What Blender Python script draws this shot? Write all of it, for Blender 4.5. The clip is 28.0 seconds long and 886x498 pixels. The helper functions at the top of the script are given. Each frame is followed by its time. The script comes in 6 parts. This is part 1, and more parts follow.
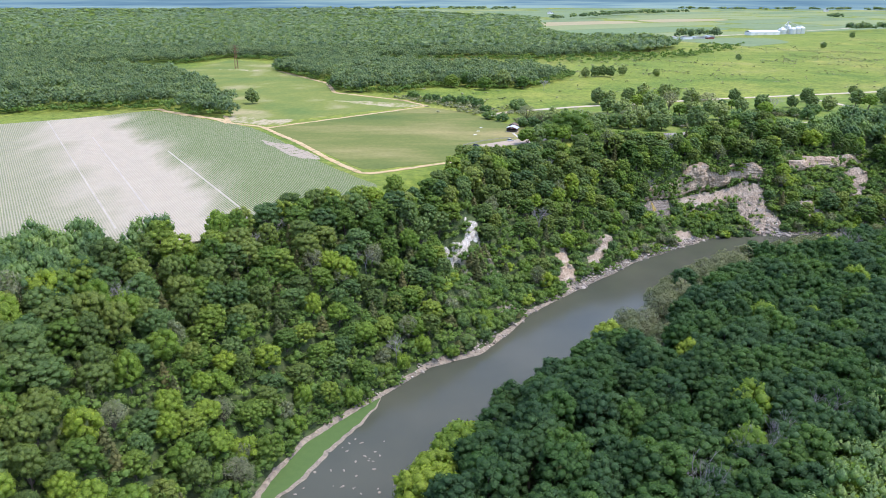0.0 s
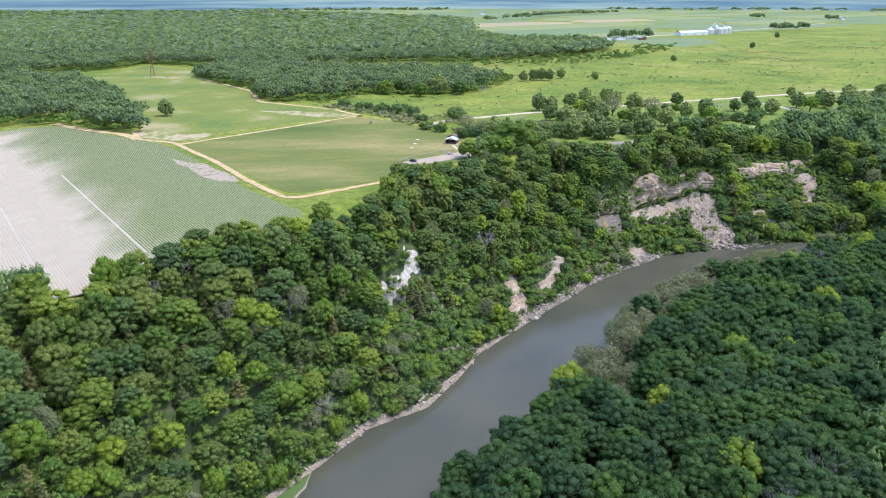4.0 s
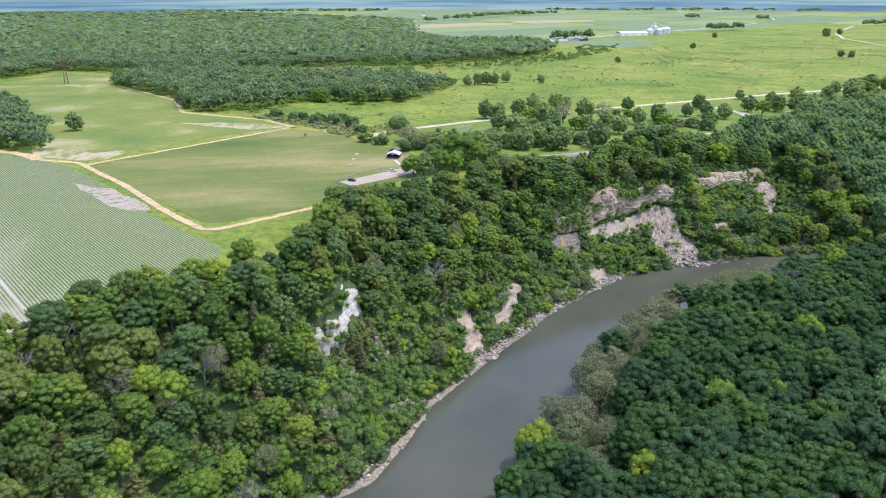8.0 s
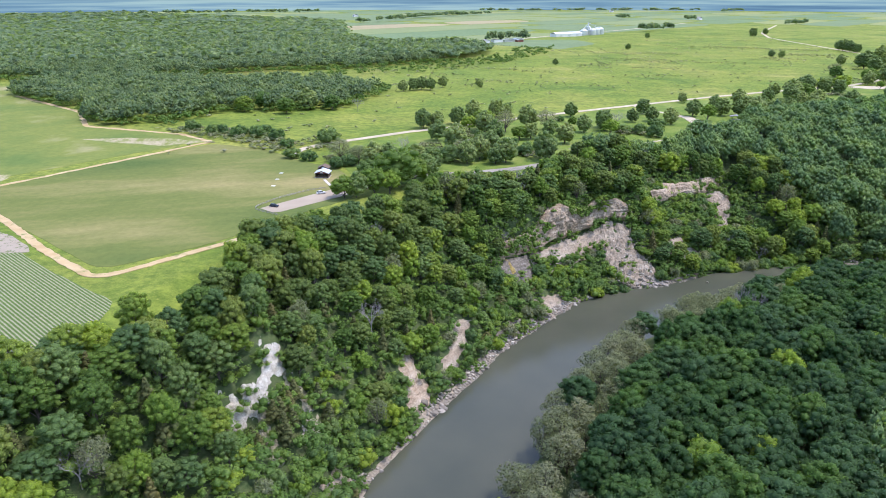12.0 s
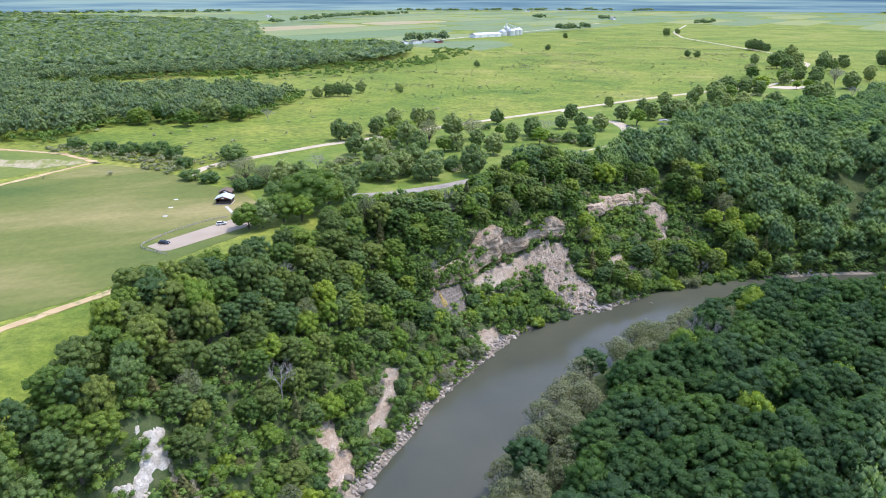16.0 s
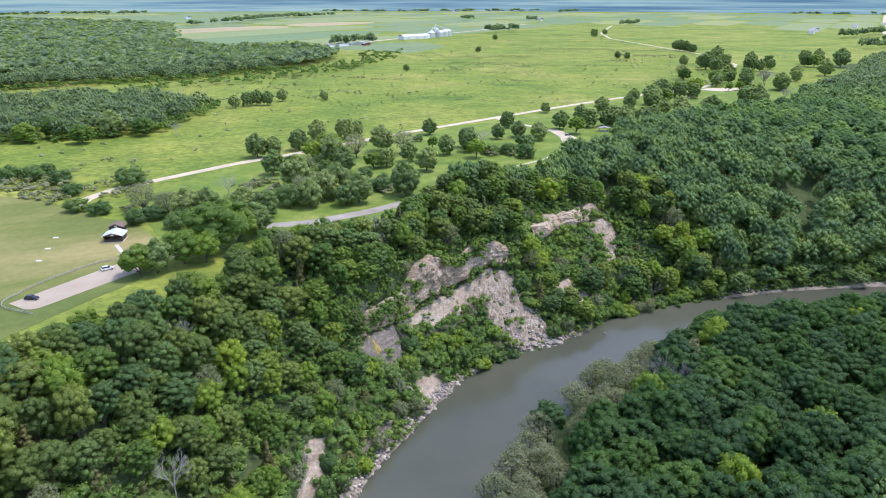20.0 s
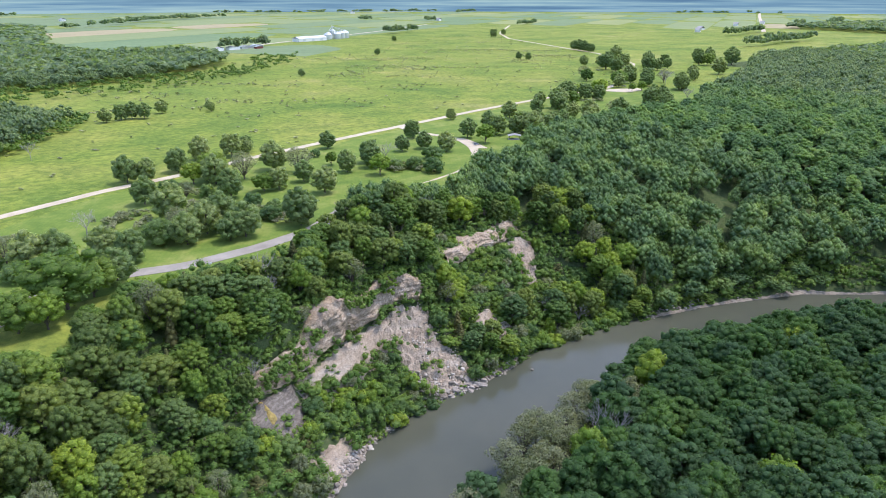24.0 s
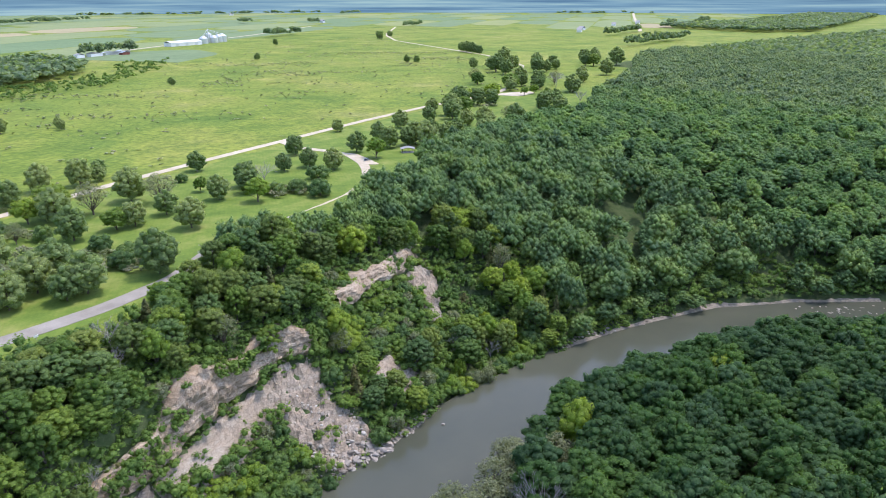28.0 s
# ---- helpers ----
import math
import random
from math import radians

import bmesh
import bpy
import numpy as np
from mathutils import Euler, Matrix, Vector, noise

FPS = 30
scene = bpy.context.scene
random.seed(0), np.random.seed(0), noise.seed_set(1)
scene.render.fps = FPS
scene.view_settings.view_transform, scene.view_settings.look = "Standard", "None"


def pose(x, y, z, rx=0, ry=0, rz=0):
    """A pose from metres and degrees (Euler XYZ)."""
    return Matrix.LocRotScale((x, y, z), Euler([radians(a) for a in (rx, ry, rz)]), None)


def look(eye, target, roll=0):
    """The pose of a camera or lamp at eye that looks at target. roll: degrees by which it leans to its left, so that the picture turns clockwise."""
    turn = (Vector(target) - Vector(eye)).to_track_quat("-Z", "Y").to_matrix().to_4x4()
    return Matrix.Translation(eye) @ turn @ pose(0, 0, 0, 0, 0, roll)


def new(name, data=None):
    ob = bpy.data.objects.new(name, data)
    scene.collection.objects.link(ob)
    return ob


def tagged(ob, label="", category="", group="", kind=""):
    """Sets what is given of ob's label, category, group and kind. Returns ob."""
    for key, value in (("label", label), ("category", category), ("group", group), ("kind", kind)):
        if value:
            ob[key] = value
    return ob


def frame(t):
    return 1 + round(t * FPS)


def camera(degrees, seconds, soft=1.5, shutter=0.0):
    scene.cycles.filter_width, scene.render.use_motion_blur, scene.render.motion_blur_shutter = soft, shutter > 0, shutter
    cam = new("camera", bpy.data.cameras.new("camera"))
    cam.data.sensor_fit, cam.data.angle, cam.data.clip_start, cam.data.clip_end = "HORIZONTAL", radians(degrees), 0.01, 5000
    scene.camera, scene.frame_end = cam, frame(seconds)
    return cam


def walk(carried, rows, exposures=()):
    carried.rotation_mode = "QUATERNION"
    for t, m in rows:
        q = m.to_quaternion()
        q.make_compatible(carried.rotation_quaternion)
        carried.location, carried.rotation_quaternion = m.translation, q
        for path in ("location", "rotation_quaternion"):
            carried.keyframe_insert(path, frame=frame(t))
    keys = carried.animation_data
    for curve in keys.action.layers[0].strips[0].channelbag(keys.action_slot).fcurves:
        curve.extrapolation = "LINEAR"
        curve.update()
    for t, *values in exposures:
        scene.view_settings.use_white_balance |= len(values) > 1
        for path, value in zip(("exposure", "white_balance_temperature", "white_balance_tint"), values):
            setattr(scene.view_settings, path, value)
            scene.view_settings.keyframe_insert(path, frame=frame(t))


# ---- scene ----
cam = camera(65.7, 28.0, soft=0.9)
METRES, EYE, TILT, LEAN, TURN = 280.0, 149.8, -20.5, 0.0, 0.0
ROWS = [
    (0.0, -0.0003, -0.0343, -0.0131, 1.32, 0.0, -0.5),
    (1.0, 0.0, 0.0, 0.0, -0.0, 0.0, 0.0),
    (1.5, 0.0002, 0.0171, 0.0066, -0.65, 0.01, 0.25),
    (2.0, 0.0005, 0.0343, 0.0131, -1.32, 0.0, 0.5),
    (2.5, 0.001, 0.0515, 0.0198, -1.99, 0.01, 0.76),
    (5.5, 0.0078, 0.1551, 0.059, -5.18, 0.02, 1.96),
    (6.0, 0.0097, 0.1722, 0.0655, -5.75, 0.0, 2.17),
    (6.5, 0.0117, 0.1894, 0.0721, -6.32, -0.02, 2.38),
    (7.0, 0.014, 0.2065, 0.0786, -6.91, -0.05, 2.6),
    (7.5, 0.0165, 0.2237, 0.0851, -7.51, -0.08, 2.83),
    (8.0, 0.0193, 0.2406, 0.0916, -8.1, -0.1, 3.05),
    (8.5, 0.0223, 0.2577, 0.098, -8.69, -0.13, 3.27),
    (9.0, 0.0254, 0.2747, 0.1045, -9.29, -0.15, 3.51),
    (9.5, 0.0288, 0.2918, 0.1111, -9.89, -0.19, 3.71),
    (10.0, 0.0325, 0.3088, 0.1175, -10.5, -0.23, 3.93),
    (10.5, 0.0363, 0.3256, 0.124, -11.1, -0.27, 4.14),
    (11.0, 0.0404, 0.3425, 0.1305, -11.7, -0.3, 4.38),
    (11.5, 0.0447, 0.3597, 0.1367, -12.34, -0.34, 4.61),
    (12.0, 0.0492, 0.3764, 0.1432, -13.04, -0.41, 4.86),
    (12.5, 0.0538, 0.3931, 0.1497, -13.79, -0.47, 5.12),
    (14.5, 0.0745, 0.4594, 0.1751, -16.88, -0.76, 6.17),
    (15.0, 0.0803, 0.4757, 0.1812, -17.67, -0.85, 6.44),
    (15.5, 0.0866, 0.4919, 0.1872, -18.47, -0.95, 6.69),
    (16.0, 0.0929, 0.5077, 0.1935, -19.23, -1.05, 6.96),
    (16.5, 0.0998, 0.5239, 0.1996, -20.0, -1.15, 7.2),
    (17.0, 0.1067, 0.5401, 0.2057, -20.76, -1.24, 7.46),
    (17.5, 0.114, 0.5562, 0.2117, -21.53, -1.33, 7.71),
    (18.0, 0.1215, 0.572, 0.218, -22.27, -1.44, 7.96),
    (18.5, 0.129, 0.5876, 0.2242, -22.95, -1.53, 8.19),
    (19.0, 0.1368, 0.6037, 0.2302, -23.55, -1.6, 8.39),
    (19.5, 0.1447, 0.6193, 0.2364, -24.1, -1.68, 8.57),
    (20.0, 0.1532, 0.6347, 0.2424, -24.68, -1.75, 8.77),
    (20.5, 0.1618, 0.6502, 0.2481, -25.31, -1.83, 9.0),
    (21.0, 0.1703, 0.6655, 0.254, -26.0, -1.94, 9.24),
    (21.5, 0.1791, 0.6806, 0.2599, -26.73, -2.06, 9.47),
    (23.5, 0.2177, 0.7394, 0.2821, -31.46, -2.9, 11.03),
    (24.0, 0.2281, 0.7538, 0.2875, -32.44, -3.09, 11.32),
    (24.5, 0.239, 0.7679, 0.2931, -33.42, -3.28, 11.61),
    (25.0, 0.2502, 0.7817, 0.2984, -34.44, -3.48, 11.93),
    (25.5, 0.2615, 0.7956, 0.3039, -35.52, -3.7, 12.25),
    (26.0, 0.2733, 0.8094, 0.3093, -36.64, -3.93, 12.56),
    (26.5, 0.2852, 0.8224, 0.3147, -37.74, -4.16, 12.9),
    (27.0, 0.2974, 0.8358, 0.3197, -38.87, -4.4, 13.22),
    (27.5, 0.31, 0.8486, 0.3247, -40.06, -4.67, 13.56),
    (28.0, 0.3226, 0.861, 0.3297, -41.32, -4.97, 13.91),
]
walk(cam, [(t, pose(0, 0, EYE, TILT, LEAN, TURN) @ pose(METRES * x, METRES * y, METRES * z, 90 + pitch, roll, yaw)) for t, x, y, z, yaw, pitch, roll in ROWS],
     [(0.0, 1.41, 6200, 18), (28.0, 1.38, 6200, 18)])

# ---- sky and sun ----
SUN_UP, SUN_TURN = 68.0, 102.0  # degrees above the horizon; degrees from +y towards +x
world = bpy.data.worlds.new("summer_sky")
scene.world = world
world.use_nodes = True
wn, wl = world.node_tree.nodes, world.node_tree.links
sky = wn.new("ShaderNodeTexSky")
sky.sky_type, sky.sun_disc = "NISHITA", False
sky.sun_elevation, sky.sun_rotation = radians(SUN_UP), radians(SUN_TURN)
sky.air_density, sky.dust_density, sky.ozone_density = 1.0, 1.6, 1.0
wl.new(sky.outputs[0], wn["Background"].inputs[0])
wn["Background"].inputs[1].default_value = 0.15
sun = new("sun", bpy.data.lights.new("sun", "SUN"))
sun.data.energy, sun.data.angle, sun.data.color = 1.05, radians(1.5), (1.0, 0.96, 0.90)
sun.matrix_world = look((0, 0, 0), (-math.sin(radians(SUN_TURN)) * math.cos(radians(SUN_UP)), -math.cos(radians(SUN_TURN)) * math.cos(radians(SUN_UP)), -math.sin(radians(SUN_UP))))


# ---- materials ----
class Nodes:
    """Short hand for a node material."""

    def __init__(self, name, rough=0.8, spec=0.3, metal=0.0):
        self.m = bpy.data.materials.new(name)
        self.m.use_nodes = True
        self.t = self.m.node_tree
        self.b = self.t.nodes["Principled BSDF"]
        self.b.inputs["Roughness"].default_value = rough
        self.b.inputs["Specular IOR Level"].default_value = spec
        self.b.inputs["Metallic"].default_value = metal
        self.geo = self.t.nodes.new("ShaderNodeNewGeometry")

    def link(self, a, b):
        self.t.links.new(a, b)

    def stretch(self, sx, sy, sz, turn=0.0):
        n = self.t.nodes.new("ShaderNodeMapping")
        n.inputs["Scale"].default_value = (sx, sy, sz)
        n.inputs["Rotation"].default_value = (0, 0, radians(turn))
        self.link(self.geo.outputs["Position"], n.inputs["Vector"])
        return n.outputs[0]

    def noise(self, size, detail=4.0, rough=0.55, vector=None):
        n = self.t.nodes.new("ShaderNodeTexNoise")
        n.inputs["Scale"].default_value = 1.0 / size
        n.inputs["Detail"].default_value, n.inputs["Roughness"].default_value = detail, rough
        self.link(vector or self.geo.outputs["Position"], n.inputs["Vector"])
        return n.outputs["Fac"]

    def ramp(self, fac, *stops):
        n = self.t.nodes.new("ShaderNodeValToRGB")
        while len(n.color_ramp.elements) < len(stops):
            n.color_ramp.elements.new(0.5)
        for e, (p, c) in zip(n.color_ramp.elements, stops):
            e.position, e.color = p, (*c, 1)
        self.link(fac, n.inputs[0])
        return n.outputs[0]

    def mix(self, fac, a, b, kind="MIX"):
        n = self.t.nodes.new("ShaderNodeMix")
        n.data_type, n.blend_type = "RGBA", kind
        for v, s in ((fac, n.inputs[0]), (a, n.inputs[6]), (b, n.inputs[7])):
            if isinstance(v, bpy.types.NodeSocket):
                self.link(v, s)
            elif isinstance(v, tuple):
                s.default_value = (*v, 1)
            else:
                s.default_value = v
        return n.outputs[2]

    def math(self, kind, a, b=0.0):
        n = self.t.nodes.new("ShaderNodeMath")
        n.operation = kind
        for v, s in ((a, n.inputs[0]), (b, n.inputs[1])):
            if isinstance(v, bpy.types.NodeSocket):
                self.link(v, s)
            else:
                s.default_value = v
        return n.outputs[0]

    def done(self, colour, height=None, depth=0.1, strength=0.6):
        if isinstance(colour, tuple):
            self.b.inputs["Base Color"].default_value = (*colour, 1)
        else:
            self.link(colour, self.b.inputs["Base Color"])
        if height is not None:
            n = self.t.nodes.new("ShaderNodeBump")
            n.inputs["Distance"].default_value, n.inputs["Strength"].default_value = depth, strength
            self.link(height, n.inputs["Height"])
            self.link(n.outputs[0], self.b.inputs["Normal"])
        return self.m


def leaf_material(name, dark, mid, light, through_light=0.5, joined=False, grain=0.8):
    """Leaves: a hue for each tree, patches within the crown, and light that passes through."""
    n = Nodes(name, rough=0.55, spec=0.25)
    if joined:
        pick = n.ramp(n.noise(13.0, 1.0), (0.28, (0, 0, 0)), (0.72, (1, 1, 1)))
        leaf = n.geo.outputs["Random Per Island"]
    else:
        info = n.t.nodes.new("ShaderNodeObjectInfo")
        pick = info.outputs["Random"]
        leaf = n.geo.outputs["Random Per Island"]
    tree = n.ramp(pick, (0.0, dark), (0.5, mid), (1.0, light))
    patch = n.ramp(n.noise(grain, 5.0, 0.75), (0.36, (0.76, 0.80, 0.82)), (0.5, (1.0, 1.0, 1.0)), (0.64, (1.36, 1.30, 1.2)))
    colour = n.mix(1.0, tree, patch, "MULTIPLY")
    fine = n.ramp(n.noise(grain * 0.36, 3.0, 0.8), (0.38, (0.58, 0.63, 0.63)), (0.5, (1.0, 1.0, 1.0)), (0.62, (1.52, 1.44, 1.3)))
    colour = n.mix(0.85, colour, fine, "MULTIPLY")
    each = n.ramp(leaf, (0.0, (0.84, 0.86, 0.84)), (1.0, (1.16, 1.14, 1.08)))
    colour = n.mix(0.8, colour, each, "MULTIPLY")
    n.done(colour, n.noise(0.45, 3.0, 0.7), 0.25, 0.5)
    tr = n.t.nodes.new("ShaderNodeBsdfTranslucent")
    n.link(n.mix(1.0, colour, (1.5, 1.5, 0.6), "MULTIPLY"), tr.inputs[0])
    sh = n.t.nodes.new("ShaderNodeMixShader")
    sh.inputs[0].default_value = through_light
    n.link(n.b.outputs[0], sh.inputs[1])
    n.link(tr.outputs[0], sh.inputs[2])
    n.link(sh.outputs[0], n.t.nodes["Material Output"].inputs[0])
    return n.m


LEAF = {
    # cloud shade over the flood plain is put into these three leaf colours
    "shaded_lowland_maple": leaf_material("shaded_silver_maple_leaves", (0.050, 0.114, 0.034), (0.066, 0.142, 0.038), (0.098, 0.182, 0.042)),
    "shaded_lowland_elm": leaf_material("shaded_elm_leaves", (0.046, 0.102, 0.036), (0.058, 0.124, 0.040), (0.076, 0.150, 0.044)),
    "shaded_lowland_ash": leaf_material("shaded_hackberry_leaves", (0.046, 0.102, 0.042), (0.060, 0.126, 0.050), (0.076, 0.148, 0.058)),
    "park": leaf_material("park_tree_leaves", (0.150, 0.222, 0.090), (0.205, 0.280, 0.115), (0.285, 0.340, 0.150)),
    "oak": leaf_material("oak_leaves", (0.102, 0.158, 0.050), (0.150, 0.212, 0.060), (0.215, 0.268, 0.070)),
    "maple": leaf_material("maple_leaves", (0.096, 0.172, 0.042), (0.146, 0.232, 0.048), (0.228, 0.300, 0.056)),
    "ash": leaf_material("ash_leaves", (0.088, 0.158, 0.062), (0.122, 0.202, 0.072), (0.165, 0.240, 0.086)),
    "lime": leaf_material("bright_leaves", (0.140, 0.230, 0.042), (0.190, 0.285, 0.046), (0.260, 0.340, 0.050)),
    # the eastern wood's two leaf colours carry extra blue as haze
    "basswood": leaf_material("hazed_basswood_leaves", (0.098, 0.182, 0.086), (0.138, 0.236, 0.104), (0.198, 0.300, 0.118)),
    "hickory": leaf_material("hazed_hickory_leaves", (0.106, 0.194, 0.078), (0.154, 0.260, 0.094), (0.228, 0.330, 0.106)),
    "willow": leaf_material("willow_leaves", (0.180, 0.215, 0.130), (0.210, 0.238, 0.155), (0.245, 0.265, 0.190)),
    "cedar": leaf_material("cedar_needles", (0.080, 0.098, 0.036), (0.105, 0.115, 0.038), (0.130, 0.122, 0.040), 0.1),
}
# distance haze is painted into these leaves: paler, bluer greens
WOODS = leaf_material("hazed_wood_leaves", (0.108, 0.172, 0.098), (0.152, 0.222, 0.118), (0.225, 0.290, 0.135), 0.45, True, 3.0)
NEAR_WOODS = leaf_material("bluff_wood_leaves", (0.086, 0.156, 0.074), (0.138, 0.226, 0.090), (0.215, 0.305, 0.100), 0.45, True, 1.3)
BRUSH = leaf_material("brush_leaves", (0.092, 0.170, 0.042), (0.130, 0.216, 0.050), (0.178, 0.260, 0.056), 0.4, True)
SCRUB = leaf_material("scrub_leaves", (0.170, 0.215, 0.085), (0.220, 0.245, 0.125), (0.300, 0.295, 0.205), 0.25, True)

n = Nodes("bark", 0.9, 0.1)
BARK = n.done(n.ramp(n.noise(0.6, 5, 0.6, n.stretch(1, 1, 0.2)), (0.3, (0.07, 0.055, 0.04)), (0.7, (0.20, 0.17, 0.14))), n.noise(0.2), 0.05)
n = Nodes("dead_wood", 0.9, 0.1)
DEAD = n.done(n.ramp(n.noise(0.8, 4), (0.3, (0.22, 0.20, 0.18)), (0.7, (0.42, 0.39, 0.36))), n.noise(0.2), 0.04)
n = Nodes("forest_floor", 0.95, 0.05)
FLOOR = n.done(n.mix(n.noise(0.9, 6, 0.7), n.ramp(n.noise(2.5, 6, 0.7), (0.35, (0.06, 0.10, 0.035)), (0.65, (0.16, 0.175, 0.085))), (0.045, 0.075, 0.025)), n.noise(0.6, 6, 0.7), 0.8)
n = Nodes("prairie_grass", 0.9, 0.1)
big = n.ramp(n.noise(95.0, 6, 0.6), (0.30, (0.108, 0.172, 0.034)), (0.45, (0.168, 0.222, 0.042)), (0.60, (0.218, 0.248, 0.056)), (0.74, (0.285, 0.278, 0.10)))
tuft = n.ramp(n.noise(4.5, 6, 0.75), (0.36, (0.58, 0.66, 0.62)), (0.64, (1.30, 1.22, 1.12)))
tuft = n.mix(0.8, tuft, n.ramp(n.noise(30.0, 7, 0.75), (0.36, (0.66, 0.76, 0.68)), (0.64, (1.24, 1.17, 1.10))), "MULTIPLY")
fleck = n.ramp(n.noise(1.6, 4, 0.7), (0.62, (0, 0, 0)), (0.72, (1, 1, 1)))
PRAIRIE = n.done(n.mix(n.math("MULTIPLY", fleck, 0.5), n.mix(1.0, big, tuft, "MULTIPLY"), (0.36, 0.33, 0.09)), n.noise(1.2, 6, 0.7), 0.5)
n = Nodes("mown_lawn", 0.9, 0.1)
wave = n.t.nodes.new("ShaderNodeTexWave")
wave.inputs["Scale"].default_value, wave.inputs["Distortion"].default_value = 0.16, 2.0
n.link(n.stretch(1, 1, 1, 28), wave.inputs["Vector"])
LAWN = n.done(n.mix(1.0, n.ramp(n.noise(16.0, 8, 0.75), (0.34, (0.092, 0.152, 0.028)), (0.5, (0.145, 0.205, 0.038)), (0.66, (0.230, 0.252, 0.068))), n.ramp(wave.outputs["Fac"], (0.0, (0.97, 0.975, 0.97)), (1.0, (1.02, 1.02, 1.0))), "MULTIPLY"), n.noise(0.7, 5), 0.12)


def row_crop(name, soil, leaf, turn, pitch):
    """A field of drilled rows over bare soil; the crop is thin in a broad band of poor soil that follows the rows."""
    n = Nodes(name, 0.95, 0.05)
    split = n.t.nodes.new("ShaderNodeSeparateXYZ")
    n.link(n.stretch(1, 1, 1, turn), split.inputs[0])
    w = n.math("SINE", n.math("ADD", n.math("MULTIPLY", split.outputs[0], 6.2832 / pitch), n.math("MULTIPLY", n.noise(6.0, 2), 1.2)))
    rows = n.ramp(n.math("ADD", n.math("MULTIPLY", w, 0.5), 0.5), (0.2, (0, 0, 0)), (0.8, (1, 1, 1)))
    across = n.math("ADD", split.outputs[0], n.math("MULTIPLY", n.math("SUBTRACT", n.noise(38.0, 5, 0.6, n.stretch(1.0, 0.3, 1.0, turn)), 0.5), 95.0))
    band = n.ramp(n.math("DIVIDE", n.math("ADD", across, 60.0), 260.0), (0.0, (0.66,) * 3), (0.25, (0.52,) * 3), (0.36, (0.12,) * 3), (0.49, (0.12,) * 3), (0.56, (0.70,) * 3), (0.64, (0.98,) * 3))
    speck = n.ramp(n.noise(1.4, 5, 0.75), (0.35, (0.7,) * 3), (0.65, (1.25,) * 3))
    cover = n.math("MULTIPLY", n.math("MULTIPLY", band, n.math("ADD", n.math("MULTIPLY", rows, 0.72), 0.50)), speck)
    cover.node.use_clamp = True
    dirt = n.mix(n.noise(7.0, 6, 0.65), soil, tuple(v * 0.80 for v in soil))
    return n.done(n.mix(cover, dirt, n.mix(n.noise(9.0, 4), leaf, tuple(v * 1.35 for v in leaf))), w, 0.12)


CROP_PALE = row_crop("sandy_row_crop", (0.47, 0.41, 0.315), (0.076, 0.122, 0.032), -34.4, 1.15)
n = Nodes("young_grass_crop", 0.95, 0.05)
tint = n.ramp(n.noise(75.0, 6, 0.6, n.stretch(0.5, 1.4, 1, -32)), (0.32, (0.092, 0.134, 0.040)), (0.50, (0.148, 0.172, 0.052)), (0.70, (0.285, 0.250, 0.110)))
CROP_GREEN = n.done(n.mix(1.0, tint, n.ramp(n.noise(3.0, 5, 0.65), (0.3, (0.86, 0.88, 0.86)), (0.7, (1.1, 1.08, 1.05))), "MULTIPLY"), n.noise(0.5, 5), 0.1)
n = Nodes("bright_hay_field", 0.95, 0.05)
tint = n.ramp(n.noise(60.0, 5, 0.55), (0.32, (0.120, 0.175, 0.050)), (0.54, (0.185, 0.215, 0.058)), (0.72, (0.34, 0.305, 0.17)))
HAY = n.done(n.mix(1.0, tint, n.ramp(n.noise(4.0, 5, 0.65), (0.3, (0.85, 0.88, 0.85)), (0.7, (1.1, 1.08, 1.05))), "MULTIPLY"), n.noise(0.5, 5), 0.1)


def plain_field(name, a, b):
    n = Nodes(name, 0.95, 0.05)
    return n.done(n.mix(1.0, n.ramp(n.noise(130.0, 5, 0.6, n.stretch(1, 3.0, 1, 33)), (0.3, a), (0.7, b)), n.ramp(n.noise(11.0, 4), (0.3, (0.9, 0.9, 0.9)), (0.7, (1.07, 1.07, 1.07))), "MULTIPLY"))


n = Nodes("bare_soil", 0.95, 0.05)
BARE_SOIL = n.done(n.mix(n.ramp(n.noise(3.0, 6, 0.7), (0.52, (0, 0, 0)), (0.62, (1, 1, 1))), n.mix(n.noise(6.0, 5), (0.30, 0.25, 0.19), (0.40, 0.345, 0.275)), (0.13, 0.16, 0.06)), n.noise(0.5, 4), 0.1)
n = Nodes("dry_headland", 0.95, 0.05)
HEADLAND = n.done(n.mix(n.ramp(n.noise(7.0, 7, 0.72, n.stretch(1, 0.4, 1, -40)), (0.42, (0, 0, 0)), (0.60, (1, 1, 1))), (0.40, 0.345, 0.225), (0.20, 0.225, 0.07)), n.noise(0.5, 4), 0.1)


# haze over the plain is mixed into these field colours, greyed towards blue
FAR_FIELDS = [plain_field("corn_field", (0.149, 0.206, 0.105), (0.182, 0.240, 0.122)), plain_field("soy_field", (0.193, 0.240, 0.109), (0.231, 0.270, 0.126)),
              plain_field("stubble_field", (0.297, 0.260, 0.151), (0.363, 0.314, 0.185)), plain_field("young_corn_field", (0.138, 0.201, 0.099), (0.165, 0.230, 0.116)),
              plain_field("pasture", (0.220, 0.257, 0.101), (0.264, 0.284, 0.122))]

